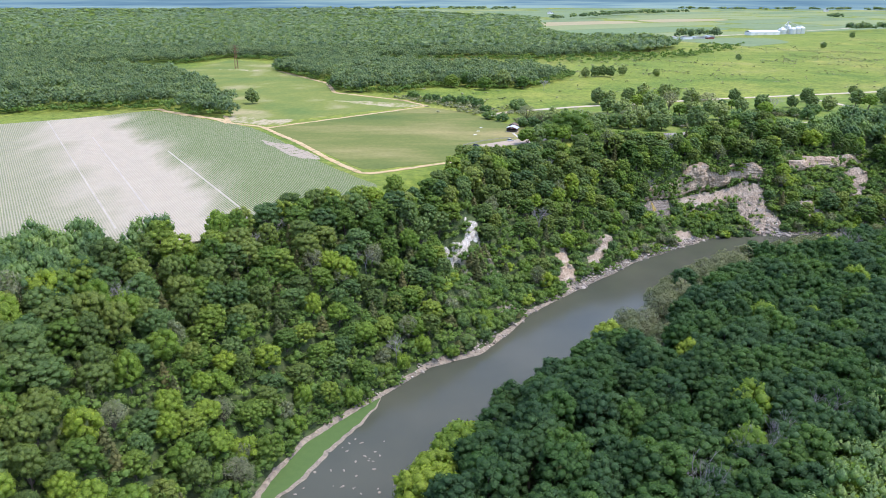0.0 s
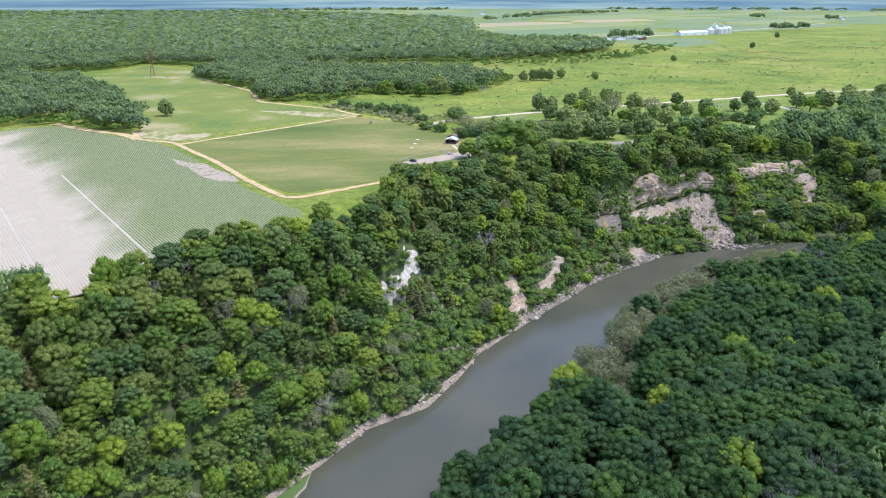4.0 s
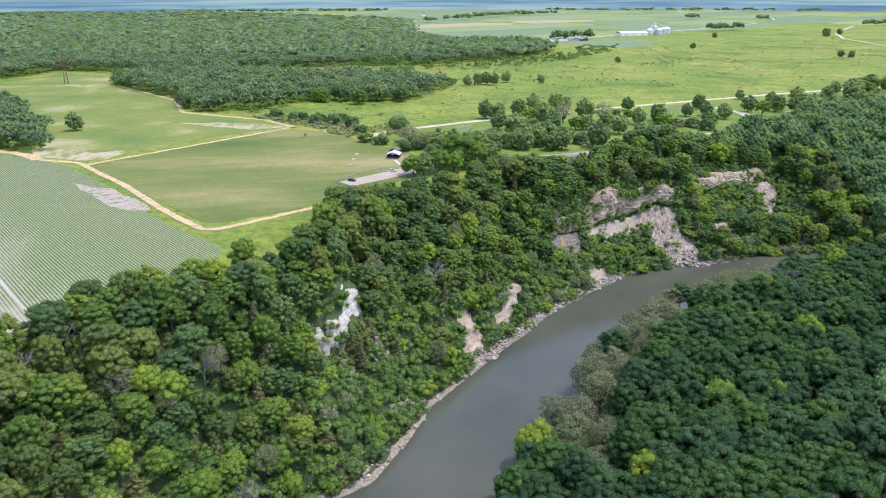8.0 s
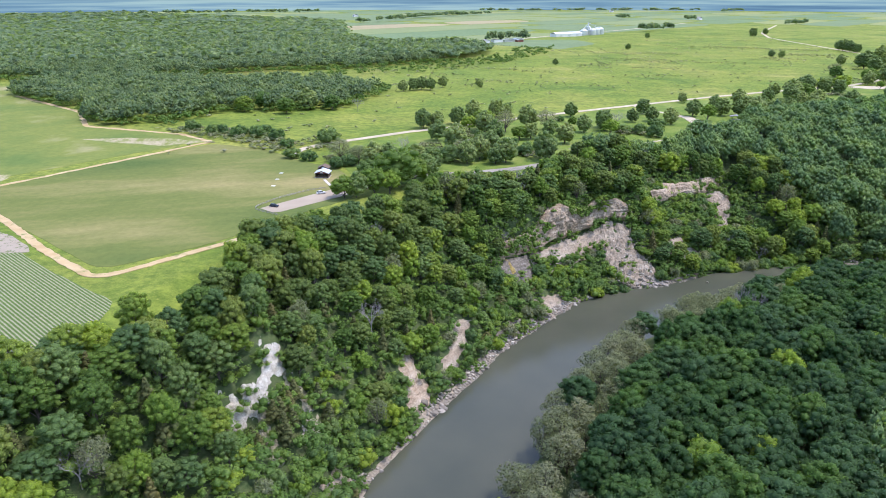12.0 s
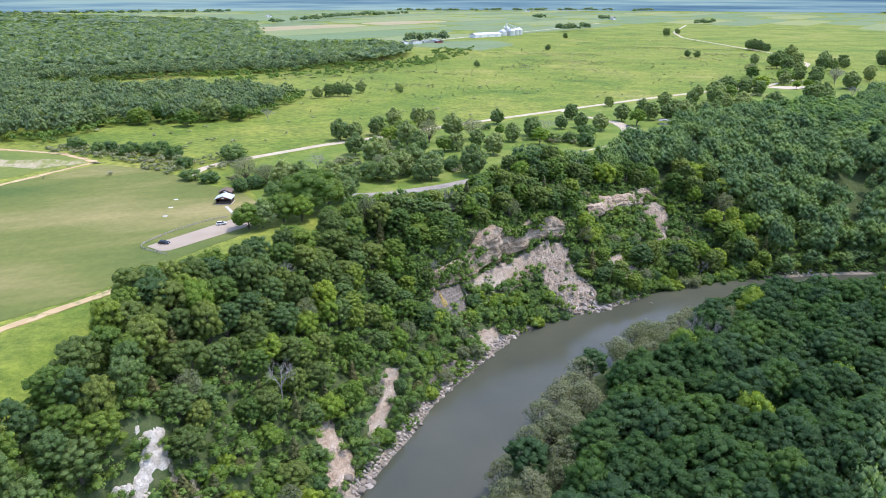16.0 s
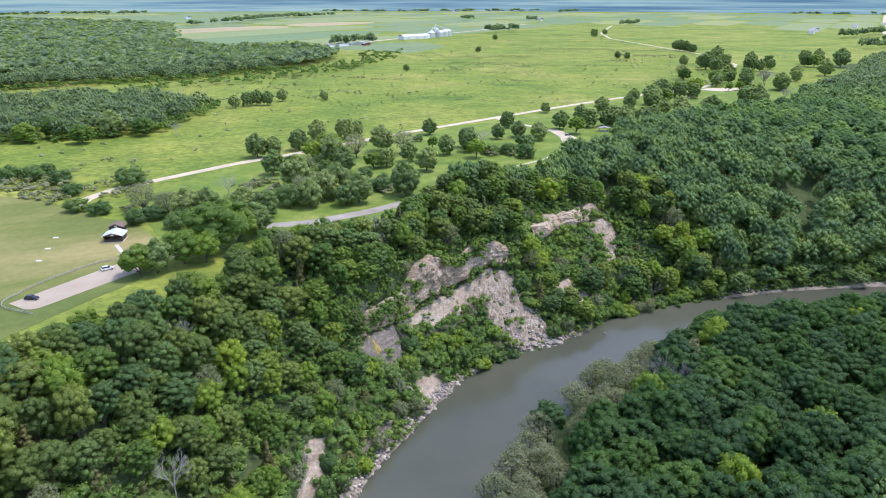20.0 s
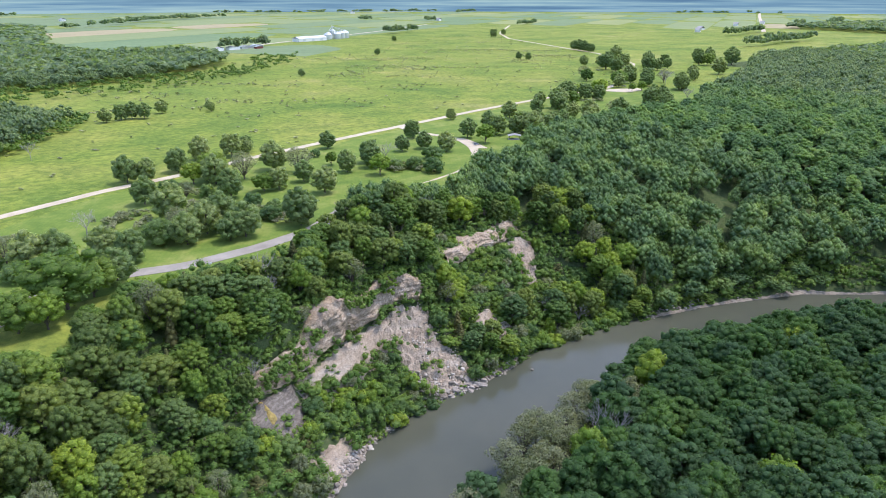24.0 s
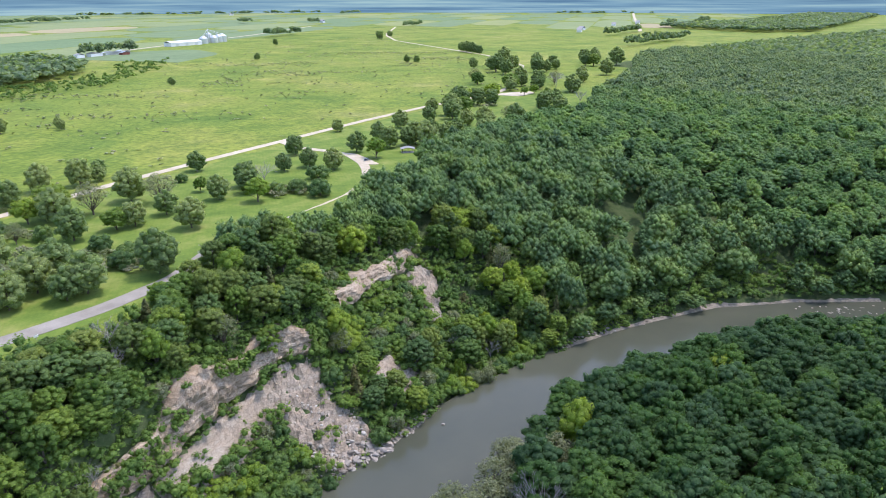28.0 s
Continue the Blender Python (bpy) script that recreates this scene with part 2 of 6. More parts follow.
n = Nodes("limestone_gravel", 0.95, 0.1)
GRAVEL = n.done(n.mix(1.0, n.ramp(n.noise(7.0, 5), (0.3, (0.44, 0.37, 0.265)), (0.7, (0.55, 0.475, 0.36))), n.ramp(n.noise(0.5, 4, 0.7), (0.3, (0.85, 0.85, 0.85)), (0.7, (1.1, 1.1, 1.1))), "MULTIPLY"), n.noise(0.15, 3), 0.03)
n = Nodes("worn_asphalt", 0.9, 0.2)
ASPHALT = n.done(n.mix(1.0, n.ramp(n.noise(6.0, 6), (0.3, (0.24, 0.215, 0.18)), (0.7, (0.33, 0.30, 0.255))), n.ramp(n.noise(0.4, 3), (0.3, (0.9, 0.9, 0.9)), (0.7, (1.08, 1.08, 1.08))), "MULTIPLY"), n.noise(0.12, 3), 0.01)
n = Nodes("sandy_track", 0.95, 0.05)
TRACK = n.done(n.mix(n.ramp(n.noise(5.0, 5, 0.65), (0.56, (0, 0, 0)), (0.7, (1, 1, 1))), n.ramp(n.noise(9.0, 4), (0.3, (0.42, 0.30, 0.155)), (0.7, (0.54, 0.42, 0.25))), (0.20, 0.22, 0.08)), n.noise(0.5), 0.05)


def rock_material(name, low, mid, high, stain, band=1.6, streaks=0.6):
    """Bedded rock: bands that follow the height, broken up by patches, cracks and streaks that run down the face."""
    n = Nodes(name, 0.92, 0.15)
    beds = n.ramp(n.noise(band, 5, 0.6, n.stretch(0.10, 0.10, 1.0)), (0.32, low), (0.5, mid), (0.68, high))
    streak = n.ramp(n.noise(1.5, 5, 0.6, n.stretch(1.0, 1.0, 0.14)), (0.42, (0, 0, 0)), (0.64, (1, 1, 1)))
    colour = n.mix(n.math("MULTIPLY", streak, streaks), beds, stain)
    crack = n.t.nodes.new("ShaderNodeTexVoronoi")
    crack.feature = "DISTANCE_TO_EDGE"
    crack.inputs["Scale"].default_value = 0.55
    n.link(n.stretch(1, 1, 2.2), crack.inputs["Vector"])
    edge = n.ramp(crack.outputs["Distance"], (0.0, (0.55, 0.53, 0.5)), (0.07, (1, 1, 1)))
    colour = n.mix(0.7, colour, edge, "MULTIPLY")
    colour = n.mix(1.0, colour, n.ramp(n.noise(0.9, 6, 0.7), (0.3, (0.78, 0.78, 0.78)), (0.7, (1.12, 1.12, 1.12))), "MULTIPLY")
    return n.done(colour, n.noise(0.7, 7, 0.65, n.stretch(1, 1, 2.5)), 0.7, 0.9)


SANDSTONE = rock_material("buff_sandstone", (0.33, 0.255, 0.175), (0.46, 0.365, 0.265), (0.58, 0.49, 0.385), (0.38, 0.27, 0.17), 2.6)
CHALK = rock_material("pale_limestone", (0.46, 0.42, 0.34), (0.62, 0.58, 0.50), (0.72, 0.69, 0.62), (0.44, 0.38, 0.29), 2.4)
SHALE = rock_material("grey_shale", (0.135, 0.12, 0.098), (0.21, 0.185, 0.155), (0.33, 0.295, 0.25), (0.16, 0.135, 0.105), 0.8)
SCREE = rock_material("pinkish_scree", (0.29, 0.23, 0.165), (0.41, 0.335, 0.25), (0.52, 0.45, 0.36), (0.27, 0.205, 0.14), 3.0, 0.2)
DRY = rock_material("dry_earth", (0.30, 0.27, 0.19), (0.40, 0.36, 0.27), (0.50, 0.46, 0.36), (0.20, 0.21, 0.10), 3.0)
OCHRE = rock_material("ochre_seep", (0.30, 0.22, 0.06), (0.40, 0.31, 0.10), (0.42, 0.35, 0.15), (0.25, 0.19, 0.07), 3.0)
n = Nodes("grey_stone", 0.9, 0.15)
info = n.t.nodes.new("ShaderNodeObjectInfo")
STONE = n.done(n.mix(1.0, n.ramp(info.outputs["Random"], (0.0, (0.20, 0.175, 0.14)), (1.0, (0.40, 0.355, 0.30))), n.ramp(n.noise(0.5, 5), (0.3, (0.8, 0.8, 0.8)), (0.7, (1.1, 1.1, 1.1))), "MULTIPLY"), n.noise(0.3, 5), 0.15)
n = Nodes("pale_rubble", 0.9, 0.15)
RUBBLE = n.done(n.mix(1.0, n.ramp(n.geo.outputs["Random Per Island"], (0.0, (0.22, 0.19, 0.15)), (0.6, (0.36, 0.32, 0.26)), (1.0, (0.52, 0.48, 0.41))), n.ramp(n.noise(0.4, 4), (0.3, (0.8, 0.8, 0.8)), (0.7, (1.1, 1.1, 1.1))), "MULTIPLY"), n.noise(0.25, 4), 0.1)
n = Nodes("shore_mud", 0.85, 0.3)
cell = n.t.nodes.new("ShaderNodeTexVoronoi")
cell.inputs["Scale"].default_value = 1.1
n.link(n.geo.outputs["Position"], cell.inputs["Vector"])
MUD = n.done(n.mix(1.0, n.mix(n.noise(5.0, 6, 0.7), (0.17, 0.135, 0.095), (0.36, 0.315, 0.245)), n.ramp(cell.outputs["Color"], (0.0, (0.72, 0.72, 0.72)), (1.0, (1.25, 1.24, 1.22))), "MULTIPLY"), cell.outputs["Distance"], 0.5)
n = Nodes("murky_river_water", 0.12, 0.5)
n.b.inputs["IOR"].default_value = 1.33
silt = n.ramp(n.noise(45.0, 4, 0.5), (0.3, (0.062, 0.068, 0.048)), (0.7, (0.088, 0.090, 0.062)))
WATER = n.done(silt, n.noise(1.6, 4, 0.6, n.stretch(1.0, 1.0, 1.0)), 0.05, 0.35)
n = Nodes("duckweed", 0.9, 0.2)
ALGAE = n.done(n.mix(n.noise(2.5, 6, 0.7), (0.062, 0.112, 0.032), (0.098, 0.158, 0.045)), n.noise(0.5, 4), 0.05)


def paint(name, colour, rough=0.5, metal=0.0, wear=0.12):
    n = Nodes(name, rough, 0.4, metal)
    return n.done(n.mix(n.noise(0.8, 5, 0.6), colour, tuple(v * (1 - wear) for v in colour)))


WHITE, ROOF_METAL, ROOF_BROWN, BARN_RED = paint("white_siding", (0.78, 0.78, 0.76)), paint("pale_metal_roof", (0.66, 0.70, 0.75), 0.35, 0.4), paint("brown_shingles", (0.17, 0.12, 0.09), 0.9), paint("dark_red_boards", (0.20, 0.07, 0.05), 0.8)
GALVANISED, DARK_WOOD, WEATHERED = paint("galvanised_steel", (0.62, 0.64, 0.66), 0.35, 0.7), paint("dark_stained_boards", (0.085, 0.06, 0.045), 0.85), paint("weathered_rails", (0.36, 0.33, 0.29), 0.9)
CAR_DARK, CAR_WHITE, CAR_SILVER = paint("dark_blue_car_paint", (0.025, 0.03, 0.045), 0.25, 0.2, 0.02), paint("white_car_paint", (0.72, 0.73, 0.74), 0.25, 0.0, 0.02), paint("silver_car_paint", (0.45, 0.47, 0.50), 0.25, 0.5, 0.02)
RUBBER, GLASS, CONCRETE, SLATE = paint("tyre_rubber", (0.02, 0.02, 0.02), 0.85), paint("dark_glass", (0.02, 0.025, 0.03), 0.08), paint("pale_concrete", (0.52, 0.49, 0.44), 0.9), paint("grey_shelter_roof", (0.30, 0.29, 0.28), 0.7)


# ---- lie of the land: water at 0, flood plain at 3.5, plateau at 53 ----
PLATEAU, FLOOD = 53.0, 3.5
LEFT_BANK = [(-420, -1800), (-130, -300), (-84, 40), (-66, 140), (-61, 172), (-54, 192), (-44, 206), (-31, 222), (-12, 246), (10, 258),
             (23, 277), (36, 300), (54, 319), (70, 336), (87, 352), (104, 371), (124, 385), (144, 401), (162, 411),
             (187, 417), (212, 420), (240, 426), (263, 427), (299, 426), (334, 422), (362, 416), (392, 406),
             (416, 397), (451, 373), (486, 341), (545, 285), (700, 120), (1300, -420), (4800, -2600)]
RIGHT_BANK = [(-370, -1800), (-70, -300), (-34, 40), (-20, 115), (-14, 152), (-6, 168), (15, 198), (40, 226), (62, 252), (82, 282),
              (98, 302), (114, 322), (134, 342), (166, 363), (200, 377), (230, 384), (262, 388), (295, 387), (330, 380),
              (362, 369), (397, 350), (432, 322), (475, 272), (550, 190), (690, 60), (1270, -470), (4700, -2700)]
FOREST_EDGE = [(-1500, -800), (-420, 60), (-168, 222), (-126, 238), (-101, 250), (-92, 266), (-71, 294), (-47, 309), (-16, 333), (4, 380),
               (24, 403), (41, 410), (62, 424), (88, 448), (110, 466), (148, 472), (178, 484), (212, 512), (268, 520), (331, 548),
               (406, 588), (520, 607), (577, 600), (712, 681), (894, 752), (1010, 830), (1165, 905),
               (1298, 885), (1548, 878), (1861, 870), (2400, 860), (4800, 900)]


def side_distance(x, y, line):
    """Distance from a line in plan, plus on its left when walked from first to last; and how far along it, 0 to 1 per piece."""
    x, y = np.asarray(x, float), np.asarray(y, float)
    best, sign, along = np.full(x.shape, 1e9), np.ones(x.shape), np.zeros(x.shape)
    for k, ((ax, ay), (bx, by)) in enumerate(zip(line, line[1:])):
        ux, uy = bx - ax, by - ay
        s = np.clip(((x - ax) * ux + (y - ay) * uy) / (ux * ux + uy * uy), 0, 1)
        px, py = x - ax - s * ux, y - ay - s * uy
        d = np.hypot(px, py)
        near = d < best - 1e-9
        best, along = np.where(near, d, best), np.where(near, k + s, along)
        sign = np.where(near, np.sign(ux * py - uy * px + 1e-9), sign)
    return best * sign, along


def ripple(x, y, size, seed=0.0):
    """Soft uneven waves between -1 and 1, of that size in metres."""
    a, b = np.asarray(x) / size + seed, np.asarray(y) / size - seed * 1.7
    return (np.sin(a * 1.3 + 1.7 * np.sin(b * 0.9 + seed)) + np.sin(b * 1.7 + 1.3 * np.sin(a * 1.1)) + np.sin((a + b) * 2.3 + seed)) / 3


def smooth(v, a, b):
    s = np.clip((v - a) / (b - a), 0, 1)
    return s * s * (3 - 2 * s)


def land(x, y):
    """The ground's height."""
    x, y = np.asarray(x, float), np.asarray(y, float)
    dl, _ = side_distance(x, y, LEFT_BANK)
    dr, _ = side_distance(x, y, RIGHT_BANK)
    dl2 = dl + 3.5 * ripple(x, y, 14, 0.7) * smooth(dl, 6, 20)
    plain = np.interp(dl2, [-3, 0, 4, 43, 62, 85], [-2.5, 0.1, 2, 32, 45, PLATEAU])
    # under the long cliff a bench, then the step; the fan of scree fills the bench; the upper ledge stands further back
    calm = dl + 0.8 * ripple(x, y, 14, 0.7) - np.interp(x, [120, 150, 190, 207, 214], [0, 0, 5.5, 2.5, 0])
    cliff = np.interp(calm, [-3, 0, 4, 12, 24, 31, 36, 40, 52, 68], [-2.5, 0.1, 2.2, 7, 14, 20, 22, 39, 45, PLATEAU])
    fan = np.interp(calm, [-3, 0, 4, 12, 24, 33, 37, 41, 52, 68], [-2.5, 0.1, 2.4, 8, 17, 25, 28, 39, 45, PLATEAU])
    cliff = cliff + (fan - cliff) * (smooth(x, 180, 190) - smooth(x, 209, 218))
    upper = np.interp(dl + 1.5 * ripple(x, y, 14, 0.7) - np.interp(x, [235, 252, 300], [0, 6, 21]), [-3, 0, 4, 25, 49, 53, 60, 100], [-2.5, 0.1, 2, 14, 29, 31, 38, PLATEAU])
    east = np.interp(dl2, [-3, 0, 4, 57, 95, 150], [-2.5, 0.1, 2, 28, 43, PLATEAU])
    bluff = plain + (cliff - plain) * (smooth(x, 95, 118) - smooth(x, 216, 236))
    # the spur of the white bluff and the hollow beside it
    bluff = bluff + 8 * np.exp(-((x - 3) ** 2 + (y - 332) ** 2) / 64) - 10.5 * np.exp(-((x + 4) ** 2 + (y - 306) ** 2) / 120)
    bluff = bluff + (upper - bluff) * (smooth(x, 218, 240))
    bluff = bluff + (east - bluff) * smooth(x, 300, 335)
    flood = np.interp(-dr, [-3, 0, 3, 10], [-2.5, 0.1, 1.6, FLOOD]) + 0.5 * ripple(x, y, 19, 2.1) * smooth(-dr, 8, 20)
    return np.where(dl > -3, bluff, np.where(dr < 3, flood, -2.5))


# ---- making meshes ----
def mesh_of(name, verts, faces, material, flat=True):
    me = bpy.data.meshes.new(name)
    me.from_pydata([tuple(map(float, v)) for v in verts], [], [tuple(map(int, f)) for f in faces])
    me.materials.append(material)
    if not flat:
        me.polygons.foreach_set("use_smooth", [True] * len(me.polygons))
    me.update()
    return me


def quads_mesh(name, verts, quads, material, tris=None, lean=None):
    """A large mesh out of arrays."""
    me = bpy.data.meshes.new(name)
    tris = np.zeros((0, 3), int) if tris is None else tris
    loops = np.concatenate([quads.ravel(), tris.ravel()])
    counts = np.concatenate([np.full(len(quads), 4), np.full(len(tris), 3)])
    me.vertices.add(len(verts))
    me.vertices.foreach_set("co", np.asarray(verts, np.float32).ravel())
    me.loops.add(len(loops))
    me.loops.foreach_set("vertex_index", loops.astype(np.int32))
    me.polygons.add(len(counts))
    me.polygons.foreach_set("loop_start", np.concatenate([[0], np.cumsum(counts)[:-1]]).astype(np.int32))
    me.materials.append(material)
    me.update(calc_edges=True)
    if lean is not None:
        me.polygons.foreach_set("use_smooth", np.ones(len(counts), bool))
        me.normals_split_custom_set_from_vertices(np.asarray(lean, np.float32).tolist())
    return me


def thing(name, label, category, group="", kind="", data=None):
    return tagged(new(name, data), label, category, group, kind)


def part(name, bm, material, parent, label=""):
    """Links a bmesh, or a ready mesh, as one mesh object under a thing or a part."""
    if isinstance(bm, bmesh.types.BMesh):
        me = bpy.data.meshes.new(name)
        bm.to_mesh(me)
        bm.free()
        me.materials.append(material)
    else:
        me = bm
    ob = new(name, me)
    ob.parent = parent
    return tagged(ob, label)


def box(sx, sy, sz, at=(0, 0, 0), turn=0.0, bevel=0.0):
    bm = bmesh.new()
    bmesh.ops.create_cube(bm, size=1, matrix=pose(*at, 0, 0, turn) @ Matrix.Diagonal((sx, sy, sz, 1)))
    if bevel:
        bmesh.ops.bevel(bm, geom=bm.edges[:], offset=bevel, segments=2, affect="EDGES")
    return bm


def tube(r0, r1, h, at=(0, 0, 0), sides=12, caps=True):
    bm = bmesh.new()
    bmesh.ops.create_cone(bm, cap_ends=caps, segments=sides, radius1=r0, radius2=r1, depth=h, matrix=pose(at[0], at[1], at[2] + h / 2))
    return bm


def inside(x, y, ring):
    x, y = np.asarray(x, float), np.asarray(y, float)
    hit = np.zeros(x.shape, bool)
    for (ax, ay), (bx, by) in zip(ring, ring[1:] + ring[:1]):
        hit ^= ((ay > y) != (by > y)) & (x < (bx - ax) * (y - ay) / (by - ay + 1e-9) + ax)
    return hit


def resample(line, step):
    p = np.array(line, float)
    d = np.concatenate([[0], np.cumsum(np.hypot(*np.diff(p, axis=0).T))])
    s = np.linspace(0, d[-1], max(2, int(d[-1] / step) + 1))
    # rounded corners: the mean of three shifted readings
    q = [np.stack([np.interp(np.clip(s + o, 0, d[-1]), d, p[:, k]) for k in (0, 1)], 1) for o in (-step, 0, step)]
    q = (q[0] + q[1] + q[2]) / 3
    q[0], q[-1] = p[0], p[-1]
    return q


def normals_of(q):
    t = np.gradient(q, axis=0)
    t /= np.hypot(t[:, 0], t[:, 1])[:, None] + 1e-9
    return np.stack([-t[:, 1], t[:, 0]], 1)


def ribbon(name, line, width, up, material, label, category, step=6.0, ragged=0.0, parent=None):
    """A road or track: a strip with thickness that lies on the ground."""
    q = resample(line, step)
    nn = normals_of(q)
    k = np.arange(len(q))
    rng = np.random.default_rng(len(q))
    wl, wr = width / 2 * (1 + ragged * rng.uniform(-1, 1, len(q))), width / 2 * (1 + ragged * rng.uniform(-1, 1, len(q)))
    a, b = q + nn * wl[:, None], q - nn * wr[:, None]
    rows = [(a, -0.4), (a, up), (b, up), (b, -0.4)]
    verts = np.concatenate([np.column_stack([p, land(p[:, 0], p[:, 1]) + h]) for p, h in rows])
    m = len(q)
    faces = [(j * m + i, j * m + i + 1, (j + 1) * m + i + 1, (j + 1) * m + i) for j in range(3) for i in range(m - 1)]
    me = mesh_of(name, verts, [f[::-1] for f in faces], material)
    return thing(name, label, category, kind="structure", data=me)


def sheet(name, ring, up, material, label, category, step=7.0, wobble=0.8):
    """A flat field: a slab with an uneven outline on the plateau."""
    q = resample(ring + ring[:1], step)[:-1]
    q = q + wobble * np.stack([ripple(q[:, 0], q[:, 1], 9, 1.0), ripple(q[:, 0], q[:, 1], 8, 3.0)], 1)
    area = np.sum(q[:, 0] * np.roll(q[:, 1], -1) - np.roll(q[:, 0], -1) * q[:, 1])
    if area < 0:
        q = q[::-1]
    bm = bmesh.new()
    top = [bm.verts.new((x, y, PLATEAU + up)) for x, y in q]
    low = [bm.verts.new((x, y, PLATEAU - 0.3)) for x, y in q]
    bmesh.ops.triangulate(bm, faces=[bm.faces.new(top)])
    for i in range(len(q)):
        j = (i + 1) % len(q)
        bm.faces.new((low[i], low[j], top[j], top[i]))
    me = bpy.data.meshes.new(name)
    bm.to_mesh(me)
    bm.free()
    me.materials.append(material)
    return thing(name, label, category, kind="structure", data=me)


# ---- ground, river, distance ----
def ground():
    xs = np.concatenate([np.linspace(-6000, -460, 24)[:-1], np.arange(-460, -160, 10.0), np.arange(-160, 104, 3.0), np.arange(104, 312, 1.6), np.arange(312, 560, 3.0), np.arange(560, 1000, 11.0), np.linspace(1000, 6000, 22)])
    ys = np.concatenate([np.linspace(-6000, -300, 20)[:-1], np.arange(-300, 90, 13.0), np.arange(90, 396, 3.0), np.arange(396, 500, 1.6), np.arange(500, 560, 3.0), np.arange(560, 900, 11.0), np.linspace(900, 6000, 26)])
    gx, gy = np.meshgrid(xs, ys)
    z = land(gx, gy)
    verts = np.column_stack([gx.ravel(), gy.ravel(), z.ravel()])
    i, j = np.meshgrid(np.arange(len(xs) - 1), np.arange(len(ys) - 1))
    a = (j * len(xs) + i).ravel()
    quads = np.column_stack([a, a + 1, a + 1 + len(xs), a + len(xs)])
    me = quads_mesh("ground", verts, quads, PRAIRIE)
    me.materials.append(FLOOR)
    cx, cy = (xs[:-1] + xs[1:]) / 2, (ys[:-1] + ys[1:]) / 2
    mx, my = np.meshgrid(cx, cy)
    e, _ = side_distance(mx, my, FOREST_EDGE)
    me.polygons.foreach_set("material_index", (e < 2).astype(np.int32).ravel())
    me.polygons.foreach_set("use_smooth", np.ones(len(quads), bool))
    thing("ground", "green prairie plateau, wooded bluff and flat flood plain", "ground", kind="structure", data=me)


def river():
    m = 260
    a, b = resample(LEFT_BANK[2:-3], 3.0), resample(RIGHT_BANK[2:-3], 3.0)
    a = np.concatenate([[LEFT_BANK[0], LEFT_BANK[1]], a[np.linspace(0, len(a) - 1, m).round().astype(int)], [LEFT_BANK[-2], LEFT_BANK[-1]]])
    b = np.concatenate([[RIGHT_BANK[0], RIGHT_BANK[1]], b[np.linspace(0, len(b) - 1, m).round().astype(int)], [RIGHT_BANK[-2], RIGHT_BANK[-1]]])
    w = b - a
    w /= np.hypot(w[:, 0], w[:, 1])[:, None]
    a, b = a - w * 4, b + w * 4
    k = len(a)
    verts = [(x, y, 0) for x, y in a] + [(x, y, 0) for x, y in b]
    me = mesh_of("river", verts, [(i, k + i, k + i + 1, i + 1) for i in range(k - 1)], WATER)
    thing("river", "murky grey-green river bending between wooded banks", "river", kind="structure", data=me)


def distance():
    """A glowing ring, far off, painted with the hazy land beyond the fields and the sky's foot above it."""
    n = Nodes("painted_haze_glow", 1.0, 0.0)
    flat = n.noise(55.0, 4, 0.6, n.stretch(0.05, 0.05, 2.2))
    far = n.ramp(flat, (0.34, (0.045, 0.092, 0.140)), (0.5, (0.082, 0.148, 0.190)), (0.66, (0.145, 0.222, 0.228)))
    # the ramp's colours hold the haze and glow by themselves
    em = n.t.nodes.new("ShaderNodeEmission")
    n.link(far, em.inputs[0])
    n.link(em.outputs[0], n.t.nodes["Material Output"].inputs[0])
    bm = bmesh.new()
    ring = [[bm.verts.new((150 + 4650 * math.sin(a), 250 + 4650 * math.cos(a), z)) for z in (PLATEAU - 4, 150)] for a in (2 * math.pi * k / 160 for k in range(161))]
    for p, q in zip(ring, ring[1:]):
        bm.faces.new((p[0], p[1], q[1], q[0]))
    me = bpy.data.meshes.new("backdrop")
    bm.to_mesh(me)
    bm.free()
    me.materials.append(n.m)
    thing("backdrop", "glowing backdrop painted with blue-green hazy farmland at the horizon", "backdrop", kind="structure", data=me)


ground()
river()
distance()

# ---- fields, tracks, roads ----
sheet("field_1", [(-420, 490), (-358, 520), (-312, 548), (-270, 588), (-186, 530), (-158, 509), (-134, 476), (-115, 445), (-83, 395), (-58, 362), (-41, 341), (-50, 320), (-72, 299), (-94, 267), (-112, 252), (-165, 226), (-300, 140), (-460, 230)], 0.10, CROP_PALE, "row crop on pale sandy soil, thin in large patches", "field")
sheet("field_2", [(-146, 506), (-54, 376), (-8, 402), (6, 418), (46, 448), (60, 470), (54, 492), (48, 520), (30, 540), (10, 580), (-28, 612), (-98, 556)], 0.10, CROP_GREEN, "young green crop with brownish patches", "field")
sheet("field_3", [(-372, 880), (-352, 1075), (-272, 1000), (-243, 915), (-151, 782), (-130, 703), (-51, 650), (-33, 626), (-153, 528), (-192, 563), (-216, 625), (-290, 735)], 0.10, HAY, "light green hay field with bare sandy edges", "field")
ribbon("track", [(-196, 560), (-182, 528), (-153, 514), (-132, 484), (-111, 455), (-80, 404), (-56, 370), (-48, 371), (-34, 380), (-6, 399), (8, 412)], 3.6, 0.22, TRACK, "orange sandy farm track between the fields", "track", step=3.0, ragged=0.22)
